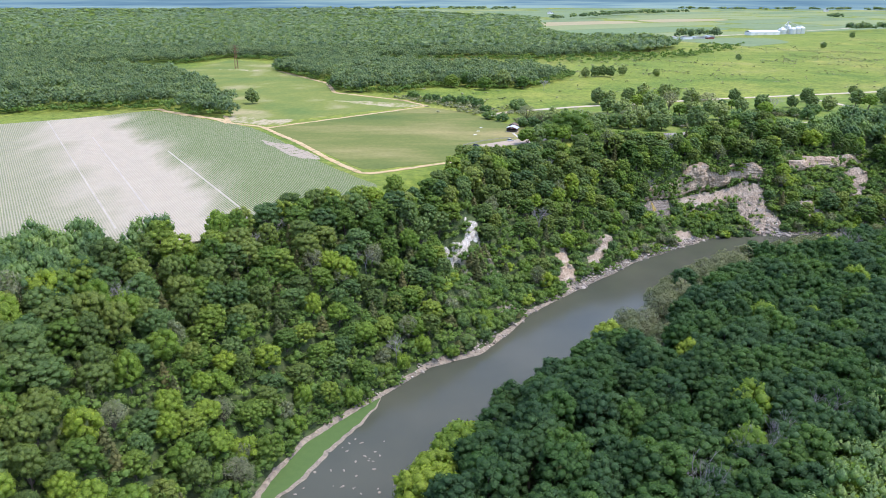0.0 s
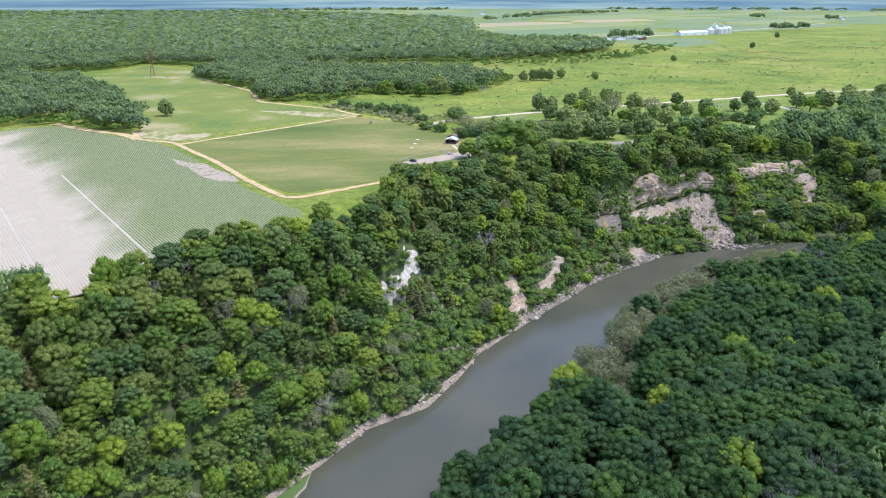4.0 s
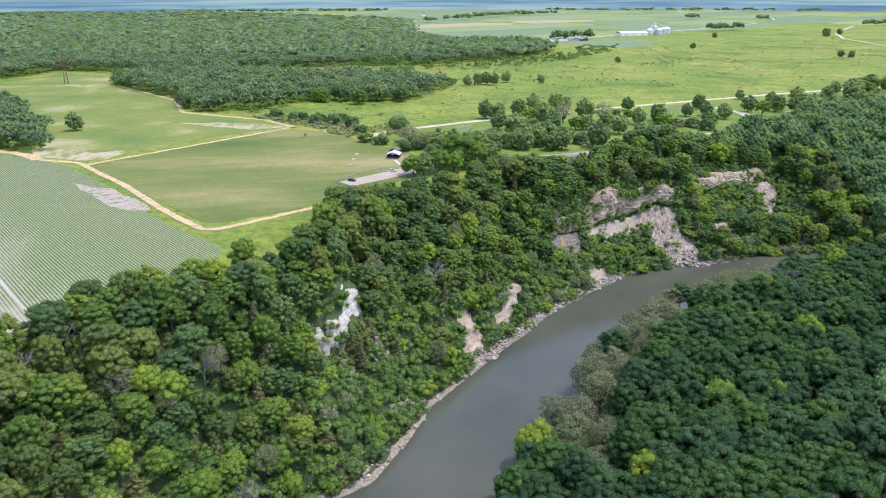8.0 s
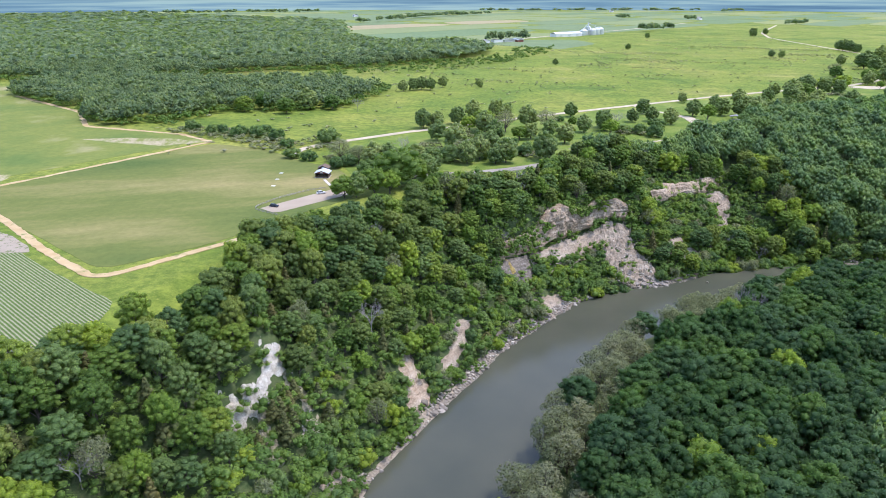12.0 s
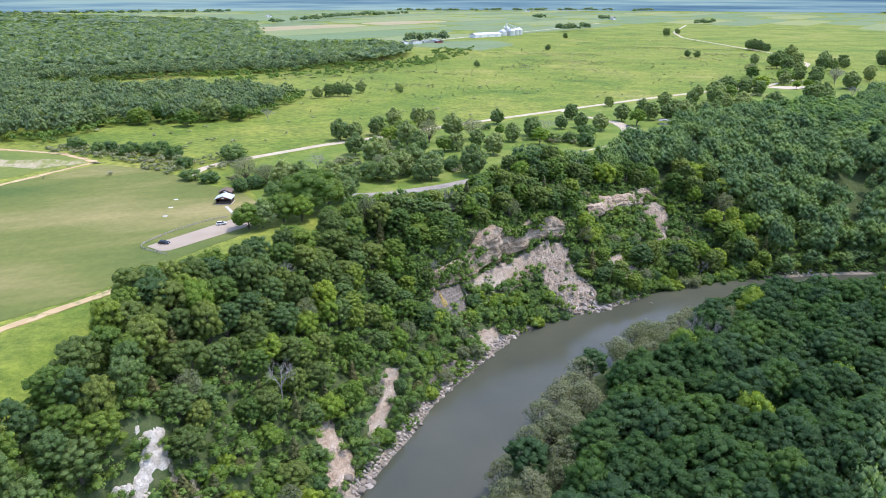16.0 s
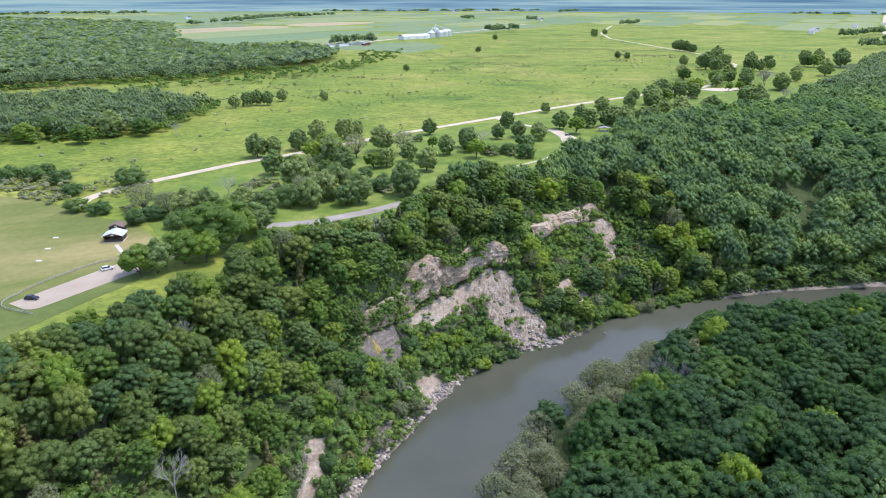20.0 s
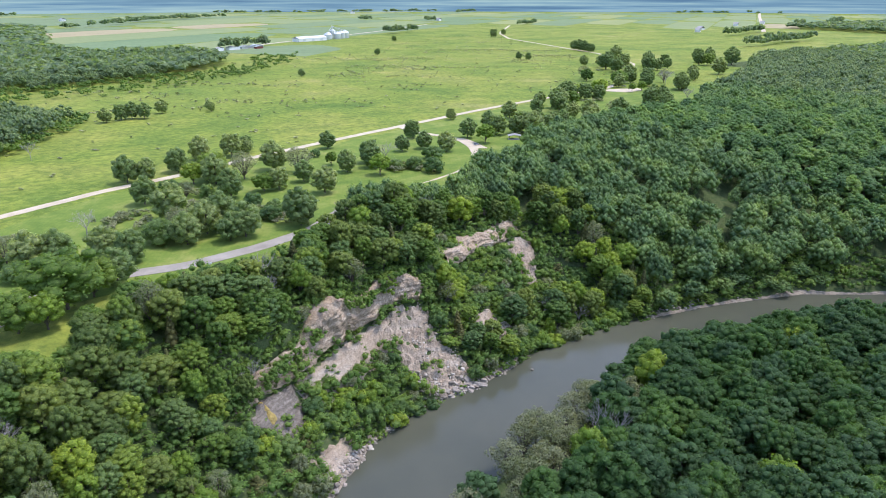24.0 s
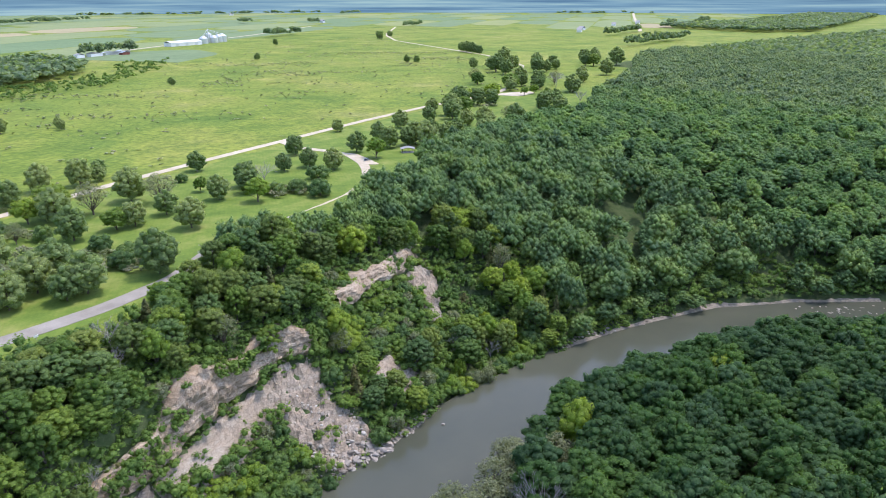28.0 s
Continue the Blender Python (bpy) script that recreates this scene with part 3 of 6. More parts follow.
for ends in ([(-330, 532), (-150, 270)], [(-190, 426), (-100, 295)], [(-262, 470), (-128, 268)]):
    ribbon("tramline", ends, 0.8, 0.16, plain_field("dry_soil", (0.38, 0.345, 0.28), (0.44, 0.40, 0.33)), "pale tramline through the crop", "track", 9.0, 0.3)
ribbon("track", [(-270, 596), (-230, 565), (-196, 545), (-182, 528)], 6.0, 0.2, TRACK, "pale worn field edge", "track", ragged=0.4)
ribbon("track", [(-148, 508), (-94, 557), (-30, 618)], 3.2, 0.23, TRACK, "sandy strip between two fields", "track", ragged=0.4)
ribbon("track", [(-30, 618), (-52, 652), (-130, 706), (-150, 782), (-240, 912)], 4.0, 0.21, TRACK, "sandy headland along the wood", "track", step=4.0, ragged=0.5)
sheet("bare_patch", [(-141, 462), (-130, 455), (-114, 449), (-95, 421), (-84, 402), (-95, 404), (-112, 420), (-128, 444)], 0.16, BARE_SOIL, "bare pinkish soil in the crop", "ground", 2.0, 2.6)
sheet("bare_patch", [(-198, 565), (-179, 558), (-156, 543), (-132, 549), (-141, 521), (-160, 522), (-186, 534)], 0.13, HEADLAND, "worn sandy ground at the corner of the hay field", "ground", 3.0, 3.0)
sheet("bare_patch", [(-120, 652), (-84, 646), (-52, 632), (-34, 616), (-60, 612), (-98, 632)], 0.13, HEADLAND, "thin dry growth along the edge of the hay field", "ground", 3.0, 3.0)
sheet("bare_patch", [(-330, 925), (-300, 920), (-268, 905), (-262, 915), (-300, 932)], 0.13, HEADLAND, "pale dry spot in the hay field", "ground", 3.0, 3.0)
sheet("lawn", [(56, 496), (50, 540), (64, 580), (112, 612), (210, 646), (345, 690), (418, 712), (560, 748), (650, 765), (760, 735), (720, 690), (575, 606), (520, 612), (406, 592), (331, 552), (268, 524), (212, 516), (178, 490), (130, 478), (60, 470)], 0.06, LAWN, "mown park lawn between road and bluff", "lawn")
MAIN_ROAD = [(22, 560), (30, 577), (45, 590), (71, 602), (112, 621), (159, 635), (208, 656), (270, 677), (345, 700), (437, 728), (519, 749), (573, 759), (655, 774), (740, 815), (815, 880), (917, 962), (1018, 1134), (1085, 1324), (1147, 1501), (1177, 1581), (1296, 1762), (1361, 1842), (1670, 2179)]
ribbon("road", MAIN_ROAD, 6.5, 0.14, GRAVEL, "pale gravel park road", "road", 5.0, 0.06)
ribbon("loop_road", [(343, 699), (340, 672), (350, 645), (352, 628), (345, 604), (336, 588), (320, 566), (295, 548), (260, 536), (221, 528)], 6.0, 0.16, GRAVEL, "gravel loop drive through the park", "road", 4.0, 0.05)
ribbon("lower_road", [(217, 527), (199, 515), (179, 499), (150, 490), (120, 486), (92, 491), (62, 483)], 7.5, 0.18, ASPHALT, "grey worn asphalt road along the bluff", "road", 4.0, 0.03)
sheet("turnaround", [(347, 622), (352, 636), (358, 630), (354, 608), (350, 592), (342, 600)], 0.20, GRAVEL, "widened gravel turnaround", "road", 3.0, 0.3)
sheet("parking_lot", [(4, 444), (11, 434), (44, 455), (70, 474), (62, 486), (37, 467)], 0.20, plain_field("lot_gravel", (0.33, 0.275, 0.205), (0.40, 0.335, 0.26)), "pale gravel parking lot", "parking lot", 3.0, 0.2)
sheet("parking_lot_east", [(640, 760), (655, 768), (690, 756), (682, 742), (652, 738)], 0.20, GRAVEL, "pale gravel parking area", "parking lot", 3.0, 0.3)
ribbon("footpath", [(39, 492), (41, 480), (44, 468)], 1.6, 0.22, CONCRETE, "straight concrete path to the shelter", "path", 3.0)


def field_grid():
    """Farmland of the plain: rectangular fields along the section roads."""
    rng = np.random.default_rng(5)
    ux, uy = math.cos(radians(32.6)), math.sin(radians(32.6))
    v = -900.0
    count = 0
    while v < 4300:
        depth = 130 + 90 * (v / 1500) * rng.uniform(0.6, 1.4)
        u = -600 + rng.uniform(-200, 200)
        while u < 5200:
            wide = rng.uniform(350, 900)
            corners = [(u, v), (u + wide - 6, v), (u + wide - 6, v + depth - 5), (u, v + depth - 5)]
            ring = [(a * ux - b * uy, a * uy + b * ux) for a, b in corners]
            cx, cy = np.mean([p[0] for p in ring]), np.mean([p[1] for p in ring])
            edge = min(side_distance(np.array([p[0] for p in ring]), np.array([p[1] for p in ring]), PRAIRIE_EDGE)[0])
            far = math.hypot(cx - 150, cy - 250)
            if far < 4500 and float(side_distance(cx, cy, FOREST_EDGE)[0]) > 60 and (edge > 0 or float(side_distance(cx, cy, PRAIRIE_EDGE)[0]) > 110):
                pick = int(rng.choice(5, p=[0.34, 0.26, 0.08, 0.2, 0.12]))
                sheet("crop_field", ring, 0.12 + 0.004 * (count % 5), FAR_FIELDS[pick], "flat " + FAR_FIELDS[pick].name.replace("_", " ") + " of the plain", "field", 120.0, 0.0)
                count += 1
            u += wide
        v += depth


PRAIRIE_EDGE = [(150, 1420), (560, 1352), (680, 1440), (860, 1610), (1200, 1900), (1507, 2096), (2117, 1949), (1980, 1600), (2050, 1330), (2600, 1450), (4800, 2000)]
field_grid()
sheet("field_4", [(555, 1370), (690, 1490), (700, 1640), (560, 1650), (440, 1560)], 0.15, FAR_FIELDS[0], "dark green crop beside the farm", "field", 30.0, 1.0)
ribbon("farm_road", [(540, 1655), (720, 1796), (1061, 2048), (1486, 2424)], 8.0, 0.3, GRAVEL, "pale farm lane", "road", 40.0)
ribbon("section_road", [(1990, 1420), (2393, 1679), (3400, 2330), (4300, 2900)], 12.0, 0.3, GRAVEL, "straight pale section road", "road", 60.0)


# ---- trees ----
ICO = bmesh.new()
bmesh.ops.create_icosphere(ICO, subdivisions=1, radius=1)
ICO_V = np.array([v.co for v in ICO.verts])
ICO_F = np.array([[v.index for v in f.verts] for f in ICO.faces])
ICO.free()
OCT_V = np.array([(1, 0, 0), (0, 1, 0), (-1, 0, 0), (0, -1, 0), (0, 0, 1), (0, 0, -1)], float)
OCT_F = np.array([(0, 1, 4), (1, 2, 4), (2, 3, 4), (3, 0, 4), (1, 0, 5), (2, 1, 5), (3, 2, 5), (0, 3, 5)])


def unit(v):
    return v / (np.linalg.norm(v, axis=-1, keepdims=True) + 1e-9)


def dome_lobes(rng, radius, height, count, fat, low=1.3):
    """Clumps over a rounded crown whose foot is at 0: centres and radii."""
    k = np.arange(count) + 0.5
    lift = 1.0 - low * k / count
    a = k * 2.39996 + rng.uniform(0, 6)
    flat = np.sqrt(np.clip(1 - np.where(lift < 0, lift * 0.72, lift) ** 2, 0, 1))
    c = np.stack([flat * np.cos(a), flat * np.sin(a), lift], 1) * rng.uniform(0.55, 0.8, (count, 1))
    c = c * [radius, radius, height * 0.5] + [0, 0, height * 0.52]
    c += rng.normal(0, 0.07 * radius, c.shape)
    return c, radius * fat * rng.uniform(0.8, 1.25, count)


def cone_lobes(rng, radius, height, count):
    k = (np.arange(count) + 0.5) / count
    a = np.arange(count) * 2.39996
    r = radius * (1 - k) * 0.62
    c = np.stack([r * np.cos(a), r * np.sin(a), k * height * 0.92 + 0.3], 1)
    return c, radius * (0.55 - 0.36 * k) * rng.uniform(0.85, 1.15, count)


def leaf_cloud(rng, lobes, radii, count, size, droop=-0.55):
    """Leaf sprays over the clumps, facing outwards and upwards, each a crooked four-sided blade; none deep inside."""
    pick = rng.choice(len(radii), count * 2, p=radii ** 2 / np.sum(radii ** 2))
    way = unit(rng.normal(0, 1, (count * 2, 3)))
    way[:, 2] = np.where(way[:, 2] < droop, -way[:, 2], way[:, 2])
    p = lobes[pick] + way * (radii[pick] * rng.uniform(0.74, 1.2, count * 2))[:, None]
    gap = np.linalg.norm(p[:, None] - lobes[None], axis=2) / radii[None]
    gap[np.arange(len(p)), pick] = 9
    keep = np.flatnonzero(gap.min(1) > 0.78)[:count]
    p, way = p[keep], way[keep]
    face = unit(way * 0.9 + rng.normal(0, 0.6, p.shape) + [0, 0, 0.3])
    side = unit(np.cross(face, rng.normal(0, 1, p.shape)))
    up = np.cross(face, side)
    s = size * rng.uniform(0.6, 1.35, (len(p), 1))
    corners = []
    for ca, cb in ((-1, -0.15), (0.1, -0.75), (1, 0.1), (-0.1, 0.8)):
        f = rng.uniform(0.65, 1.25, (len(p), 1))
        corners.append(p + s * f * (ca * side + cb * up) + face * s * rng.uniform(-0.25, 0.25, (len(p), 1)))
    soft = unit(way * 0.45 + face * 0.9 + unit(p - lobes.mean(0)) * 0.5 + [0, 0, 0.45])
    return np.stack(corners, 1).reshape(-1, 3), np.repeat(soft, 4, 0)


def sprigs(rng, lobes, radii, each=3):
    """Smaller tufts that sit on the clumps and break up their outline."""
    way = unit(rng.normal(0, 1, (len(radii) * each, 3)) + [0, 0, 0.35])
    r = np.repeat(radii, each)
    c = np.repeat(lobes, each, 0) + way * r[:, None] * 0.72
    return np.concatenate([lobes, c]), np.concatenate([radii * 0.86, r * rng.uniform(0.34, 0.58, len(r))])


def crown_mesh(name, lobes, radii, rng, count, size, material, core=0.74, droop=-0.55):
    body, girth = lobes, radii
    lobes, radii = sprigs(rng, lobes, radii)
    v, soft = leaf_cloud(rng, lobes, radii, count, size, droop)
    quads = np.arange(len(v)).reshape(-1, 4)
    lobes, radii = body, girth
    solid = (ICO_V[None] * (radii * core)[:, None, None] * rng.uniform(0.85, 1.1, (len(radii), len(ICO_V), 1)) + lobes[:, None]).reshape(-1, 3) if core else np.zeros((0, 3))
    tris = (ICO_F[None] + (np.arange(len(radii)) * len(ICO_V))[:, None, None]).reshape(-1, 3) + len(v) if core else None
    round_off = np.tile(unit(ICO_V), (len(radii), 1)) if core else np.zeros((0, 3))
    return quads_mesh(name, np.concatenate([v, solid]), quads, material, tris, np.concatenate([soft, round_off]))


def limb(bm, a, b, r0, r1, sides=5):
    a, b = Vector(a), Vector(b)
    m = Matrix.Translation((a + b) / 2) @ (b - a).to_track_quat("Z", "Y").to_matrix().to_4x4()
    bmesh.ops.create_cone(bm, cap_ends=False, segments=sides, radius1=r0, radius2=r1, depth=(b - a).length, matrix=m)


def trunk_mesh(name, rng, foot, reach, thick, lobes, material, limbs=6, sides=6):
    """A tapered trunk from the ground with limbs into the crown."""
    bm = bmesh.new()
    lean = rng.normal(0, 0.02 * reach, 2)
    limb(bm, (0, 0, -1.2), (lean[0] * 0.5, lean[1] * 0.5, foot), thick, thick * 0.75, sides)
    limb(bm, (lean[0] * 0.5, lean[1] * 0.5, foot), (lean[0], lean[1], reach), thick * 0.75, thick * 0.25, sides)
    for c in lobes[rng.permutation(len(lobes))[:limbs]]:
        limb(bm, (lean[0] * 0.6, lean[1] * 0.6, foot * rng.uniform(0.9, 1.15)), c, thick * 0.4, thick * 0.1, 4)
    me = bpy.data.meshes.new(name)
    bm.to_mesh(me)
    bm.free()
    me.materials.append(material)
    return me


SHAPES = {}


def tree_shape(kind, leaf, radius, height, foot, lobes, fat, cards, size, label, category="tree", core=0.84, cone=False, bark=None, limbs=6, low=1.3):
    """One tree of a kind, parked under no collection; copies of it are planted. It stands on its foot at the origin."""
    rng = np.random.default_rng(len(SHAPES) * 17 + 3)
    c, r = cone_lobes(rng, radius, height - foot, lobes) if cone else dome_lobes(rng, radius, height - foot, lobes, fat, low)
    c = c + [0, 0, foot]
    SHAPES.setdefault(kind, []).append((
        trunk_mesh("trunk", rng, max(foot, 1.0), height * 0.8, 0.02 * height + 0.05, c, bark or BARK, limbs),
        crown_mesh("crown", c, r, rng, cards, size, LEAF[leaf], core, -0.8 if foot < 2 else -0.55), label, category, radius, height))


for k in range(4):
    tree_shape("oak", "oak", 6.4, 19.0, 1.6, 70, 0.205, 3400, 0.25, "broad deciduous tree with a lumpy olive-green crown", low=1.75)
    tree_shape("maple", "maple", 6.2, 20.0, 1.6, 70, 0.205, 3400, 0.25, "deciduous tree with a full mid-green crown", low=1.75)
    tree_shape("ash", "ash", 6.0, 20.0, 1.6, 70, 0.205, 3400, 0.25, "deciduous tree with a bluish green crown", low=1.75)
for k in range(2):
    tree_shape("lime", "lime", 5.6, 15.0, 1.6, 40, 0.27, 2400, 0.27, "deciduous tree with a bright yellow-green crown", low=1.7)
    tree_shape("cottonwood", "maple", 6.0, 15.0, 1.0, 46, 0.27, 2800, 0.27, "full-crowned cottonwood with fresh green leaves", low=1.85)
    tree_shape("willow", "willow", 6.0, 17.0, 2.0, 32, 0.27, 2000, 0.25, "pale grey-green willow with a thin feathery crown", core=0.3, limbs=22, low=1.6)
    tree_shape("cedar", "cedar", 3.0, 12.0, 0.8, 22, 0.4, 1300, 0.24, "olive-green red cedar with a pointed crown", "conifer", cone=True, limbs=3)
    tree_shape("bush", "ash", 3.0, 4.2, 0.1, 16, 0.38, 900, 0.24, "rounded leafy green shrub", "shrub", limbs=4, low=1.8)
    tree_shape("grey_bush", "willow", 3.2, 4.6, 0.1, 18, 0.34, 900, 0.22, "loose greyish green shrub", "shrub", core=0.6, limbs=8, low=1.8)
    tree_shape("lime_bush", "lime", 3.0, 5.0, 0.1, 16, 0.36, 900, 0.24, "bright fresh green shrub", "shrub", limbs=4, low=1.8)
for k in range(4):
    tree_shape("park", "park", 5.0, 11.5, 0.1, 60, 0.22, 2600, 0.25, "round-crowned park tree leafy down to the grass", low=2.0)
    tree_shape("poplar", "shaded_lowland_maple", 6.6, 23.0, 4.0, 66, 0.205, 3400, 0.26, "tall flood plain tree with a billowing green crown", limbs=5, low=1.6)
    tree_shape("elm", "shaded_lowland_elm", 6.6, 23.0, 4.0, 66, 0.205, 3400, 0.26, "tall flood plain tree with a lumpy dark crown", limbs=5, low=1.6)
    tree_shape("hackberry", "shaded_lowland_ash", 6.6, 23.0, 4.0, 66, 0.205, 3400, 0.26, "tall flood plain tree with a bluish green crown", limbs=5, low=1.6)
    tree_shape("basswood", "basswood", 6.8, 19.0, 2.0, 66, 0.21, 2800, 0.29, "tall basswood with a dense dark green crown", limbs=4, low=1.65)
    tree_shape("hickory", "hickory", 6.6, 19.0, 2.0, 66, 0.21, 2800, 0.29, "hickory with a dense rounded green crown", limbs=4, low=1.65)


def bare_tree():
    """A dead tree: a grey trunk that forks again and again into thin bare twigs."""
    rng = np.random.default_rng(9)
    stem, twigs = bmesh.new(), bmesh.new()
    limb(stem, (0, 0, -1), (0.2, 0.1, 7), 0.34, 0.24, 6)
    def fork(a, way, length, r, level):
        b = a + way * length
        limb(stem if level < 1 else twigs, a, b, r, r * 0.6, 4 if level < 2 else 3)
        if level < 4:
            for q in range(3 if level < 3 else 2):
                w = (way + Vector(rng.normal(0, 0.42, 3)) + Vector((0, 0, 0.12))).normalized()
                fork(b, w, length * rng.uniform(0.6, 0.85), r * 0.6, level + 1)
    for q in range(5):
        a = q * 1.26
        fork(Vector((0.2, 0.1, rng.uniform(5.0, 7))), Vector((0.5 * math.cos(a), 0.5 * math.sin(a), 0.9)).normalized(), 4.2, 0.2, 0)
    out = []
    for name, bm in (("trunk", stem), ("crown", twigs)):
        me = bpy.data.meshes.new(name)
        bm.to_mesh(me)
        bm.free()
        me.materials.append(DEAD)
        out.append(me)
    SHAPES["dead"] = [(out[0], out[1], "leafless grey dead tree with bare twigs", "tree", 6.0, 18.0)]


bare_tree()
PLANTED = []


def plant(kind, x, y, wide=None, tall=None, group="", z=None, rng=np.random.default_rng(21)):
    """Sets a tree of that kind on the ground, wide metres across and tall metres high."""
    trunk, crown, label, category, radius, height = SHAPES[kind][int(rng.integers(len(SHAPES[kind])))]
    sx = (wide / 2 / radius) if wide else rng.uniform(0.85, 1.15)
    sz = (tall / height) if tall else sx * rng.uniform(0.92, 1.12)
    name = {"conifer": "cedar_tree", "shrub": "shrub", "tree": kind + "_tree"}[category]
    root = thing(name, label, category, group)
    root.matrix_basis = pose(x, y, float(land(x, y)) if z is None else z, 0, 0, rng.uniform(0, 360)) @ Matrix.Diagonal((sx, sx * rng.uniform(0.9, 1.1), sz, 1))
    part("trunk", trunk, None, root)
    part("crown", crown, None, root)
    PLANTED.append((x, y))
    return root


def scatter(x0, x1, y0, y1, step, seed, wild=0.42):
    """Points of an uneven, staggered grid."""
    rng = np.random.default_rng(seed)
    xs, ys = np.arange(x0, x1, step), np.arange(y0, y1, step * 0.87)
    gx, gy = np.meshgrid(xs, ys)
    gx = gx + (np.arange(len(ys)) % 2 * step / 2)[:, None]
    p = np.stack([gx.ravel(), gy.ravel()], 1)
    return p + rng.uniform(-wild, wild, p.shape) * step, rng


def clear_of(p, spots):
    """Keeps the points outside the given rings or strips of bare rock, road and lot."""
    keep = np.ones(len(p), bool)
    for x, y, r in spots:
        keep &= np.hypot(p[:, 0] - x, p[:, 1] - y) > r
    return keep


# bare rock, where no tree stands: x, y, radius
BARE = [(5, 323, 6), (-6, 311, 6), (8, 328, 5), (14, 308, 5), (6, 298, 5), (8, 290, 4), (20, 315, 4), (8, 331, 6), (2, 318, 6.5), (-3, 306, 6.5), (0, 295, 5.5), (12, 318, 5), (58, 334, 4), (60, 341, 4), (75, 357, 4), (84, 368, 5),
        (192, 434, 5), (203, 437, 7), (207, 428, 7), (199, 427, 5), (282, 470, 4), (288, 478, 5), (292, 486, 5), (296, 492, 4), (242, 449, 5), (247, 446, 4)]
# the long cliff and the upper ledge: edges in plan with heights
CLIFF_TOP = [(115, 424.5, 27), (124, 429, 28.5), (138, 437, 29.5), (148, 441.5, 31), (154, 444.5, 37), (160, 447.5, 41), (166, 450, 41.5), (172, 452, 38), (182, 456, 35), (189, 458.5, 38), (195, 459.5, 41.5), (203, 458.5, 40.5), (208, 457, 38), (216, 463, 36), (229, 472, 36)]
CLIFF_LOW = [(115, 421, 20), (123.4, 425, 19.5), (139.5, 435, 18.5), (149, 439.5, 18.5), (166, 448, 19), (180, 454, 20.5), (190, 457.5, 24), (199, 457, 26), (207, 455, 26), (215, 459, 29), (229, 470, 31)]
LEDGE_TOP = [(236, 473, 37), (244, 479, 37), (253, 485, 38), (264, 488, 38.5), (276, 492, 36.5), (288, 497, 38), (301, 500, 38)]
LEDGE_LOW = [(236, 471, 31), (245, 476, 30), (254, 482, 29), (265, 485, 31), (277, 489, 29.5), (289, 492, 28), (302, 497, 29)]
BARE += [(x, y - 1, 3.0 if x < 150 else 3.6) for line in (CLIFF_LOW[1:-1], LEDGE_LOW) for (ax, ay, _), (bx, by, _) in zip(line, line[1:]) for x, y in ((ax, ay), ((ax + bx) / 2, (ay + by) / 2))]


# rock and earth without growth, in plan
ROCK_RINGS = [[(187, 455), (209, 455), (209, 441), (216, 431), (212, 422), (197, 421), (188, 430)], [(124.8, 428.1), (139.0, 434.7), (140.1, 427.5), (138.0, 420.4), (132.2, 414.0), (124.7, 414.2), (119.0, 419.2)], [(108.7, 382.0), (111.3, 381.6), (121.7, 390.1), (128.7, 398.1), (126.6, 398.6), (119.1, 392.1)], [(134.9, 405.8), (140.0, 408.0), (153.3, 411.8), (147.0, 406.8), (143.3, 402.8), (136.6, 400.4)], [(146.2, 413.2), (150.1, 414.9), (152.9, 410.0), (148.8, 406.9)],
              [(146, 437), (166, 448), (184, 456), (188, 448), (172, 441), (152, 432)], [(227, 447), (244, 454), (251, 444), (236, 435)], [(134, 406), (148, 414), (153, 410), (139, 399)],
              [(69, 347), (76, 359), (86, 379), (94, 381), (88, 368), (80, 356), (73, 346)], [(53, 350), (58, 352), (66, 341), (62, 332), (54, 329), (56, 339)],
              [(281, 488), (303, 497), (300, 486), (292, 475), (284, 464), (276, 466), (284, 478)]]
WHITE_BLUFF = [(-10, 314), (-3, 319), (3, 329), (9, 333), (12, 329), (18, 325), (22, 308), (17, 303), (14, 312), (9, 318), (8, 300), (4, 294), (-1, 306), (-7, 299)]


def growth(p, spread=0.0):
    """True where plants may stand: off the bare rock, and in tufts only on the white bluff."""
    free = np.ones(len(p), bool)
    tufts = ripple(p[:, 0], p[:, 1], 3.2, 0.9)
    for ring in ROCK_RINGS:
        free &= ~inside(p[:, 0], p[:, 1], ring) | (tufts > spread + 0.42)
    return free & (~inside(p[:, 0], p[:, 1], WHITE_BLUFF) | (tufts > spread))


def only_brush(x, d):
    """The stretches of slope that carry brush alone, below the cliffs and slips."""
    return (112 < x < 150 and d < 30) or (150 <= x < 216 and d < 40) or (-8 < x < 36 and d < 30) or (46 < x < 112 and d < 17) or (225 < x < 312 and 24 < d < 70)


REST = {"bluff": [], "flood": []}
TALLY = {}


def plant_or_join(wood, near, kind, x, y, wide, tall, group, rng):
    """A tree of its own near the river, up to 300 of a kind; the rest of the wood is joined."""
    TALLY[kind] = TALLY.get(kind, 0) + bool(near)
    if near and TALLY[kind] <= 300:
        plant(kind, x, y, wide, tall, group, rng=rng)
    else:
        REST[wood].append((x, y, wide, tall))


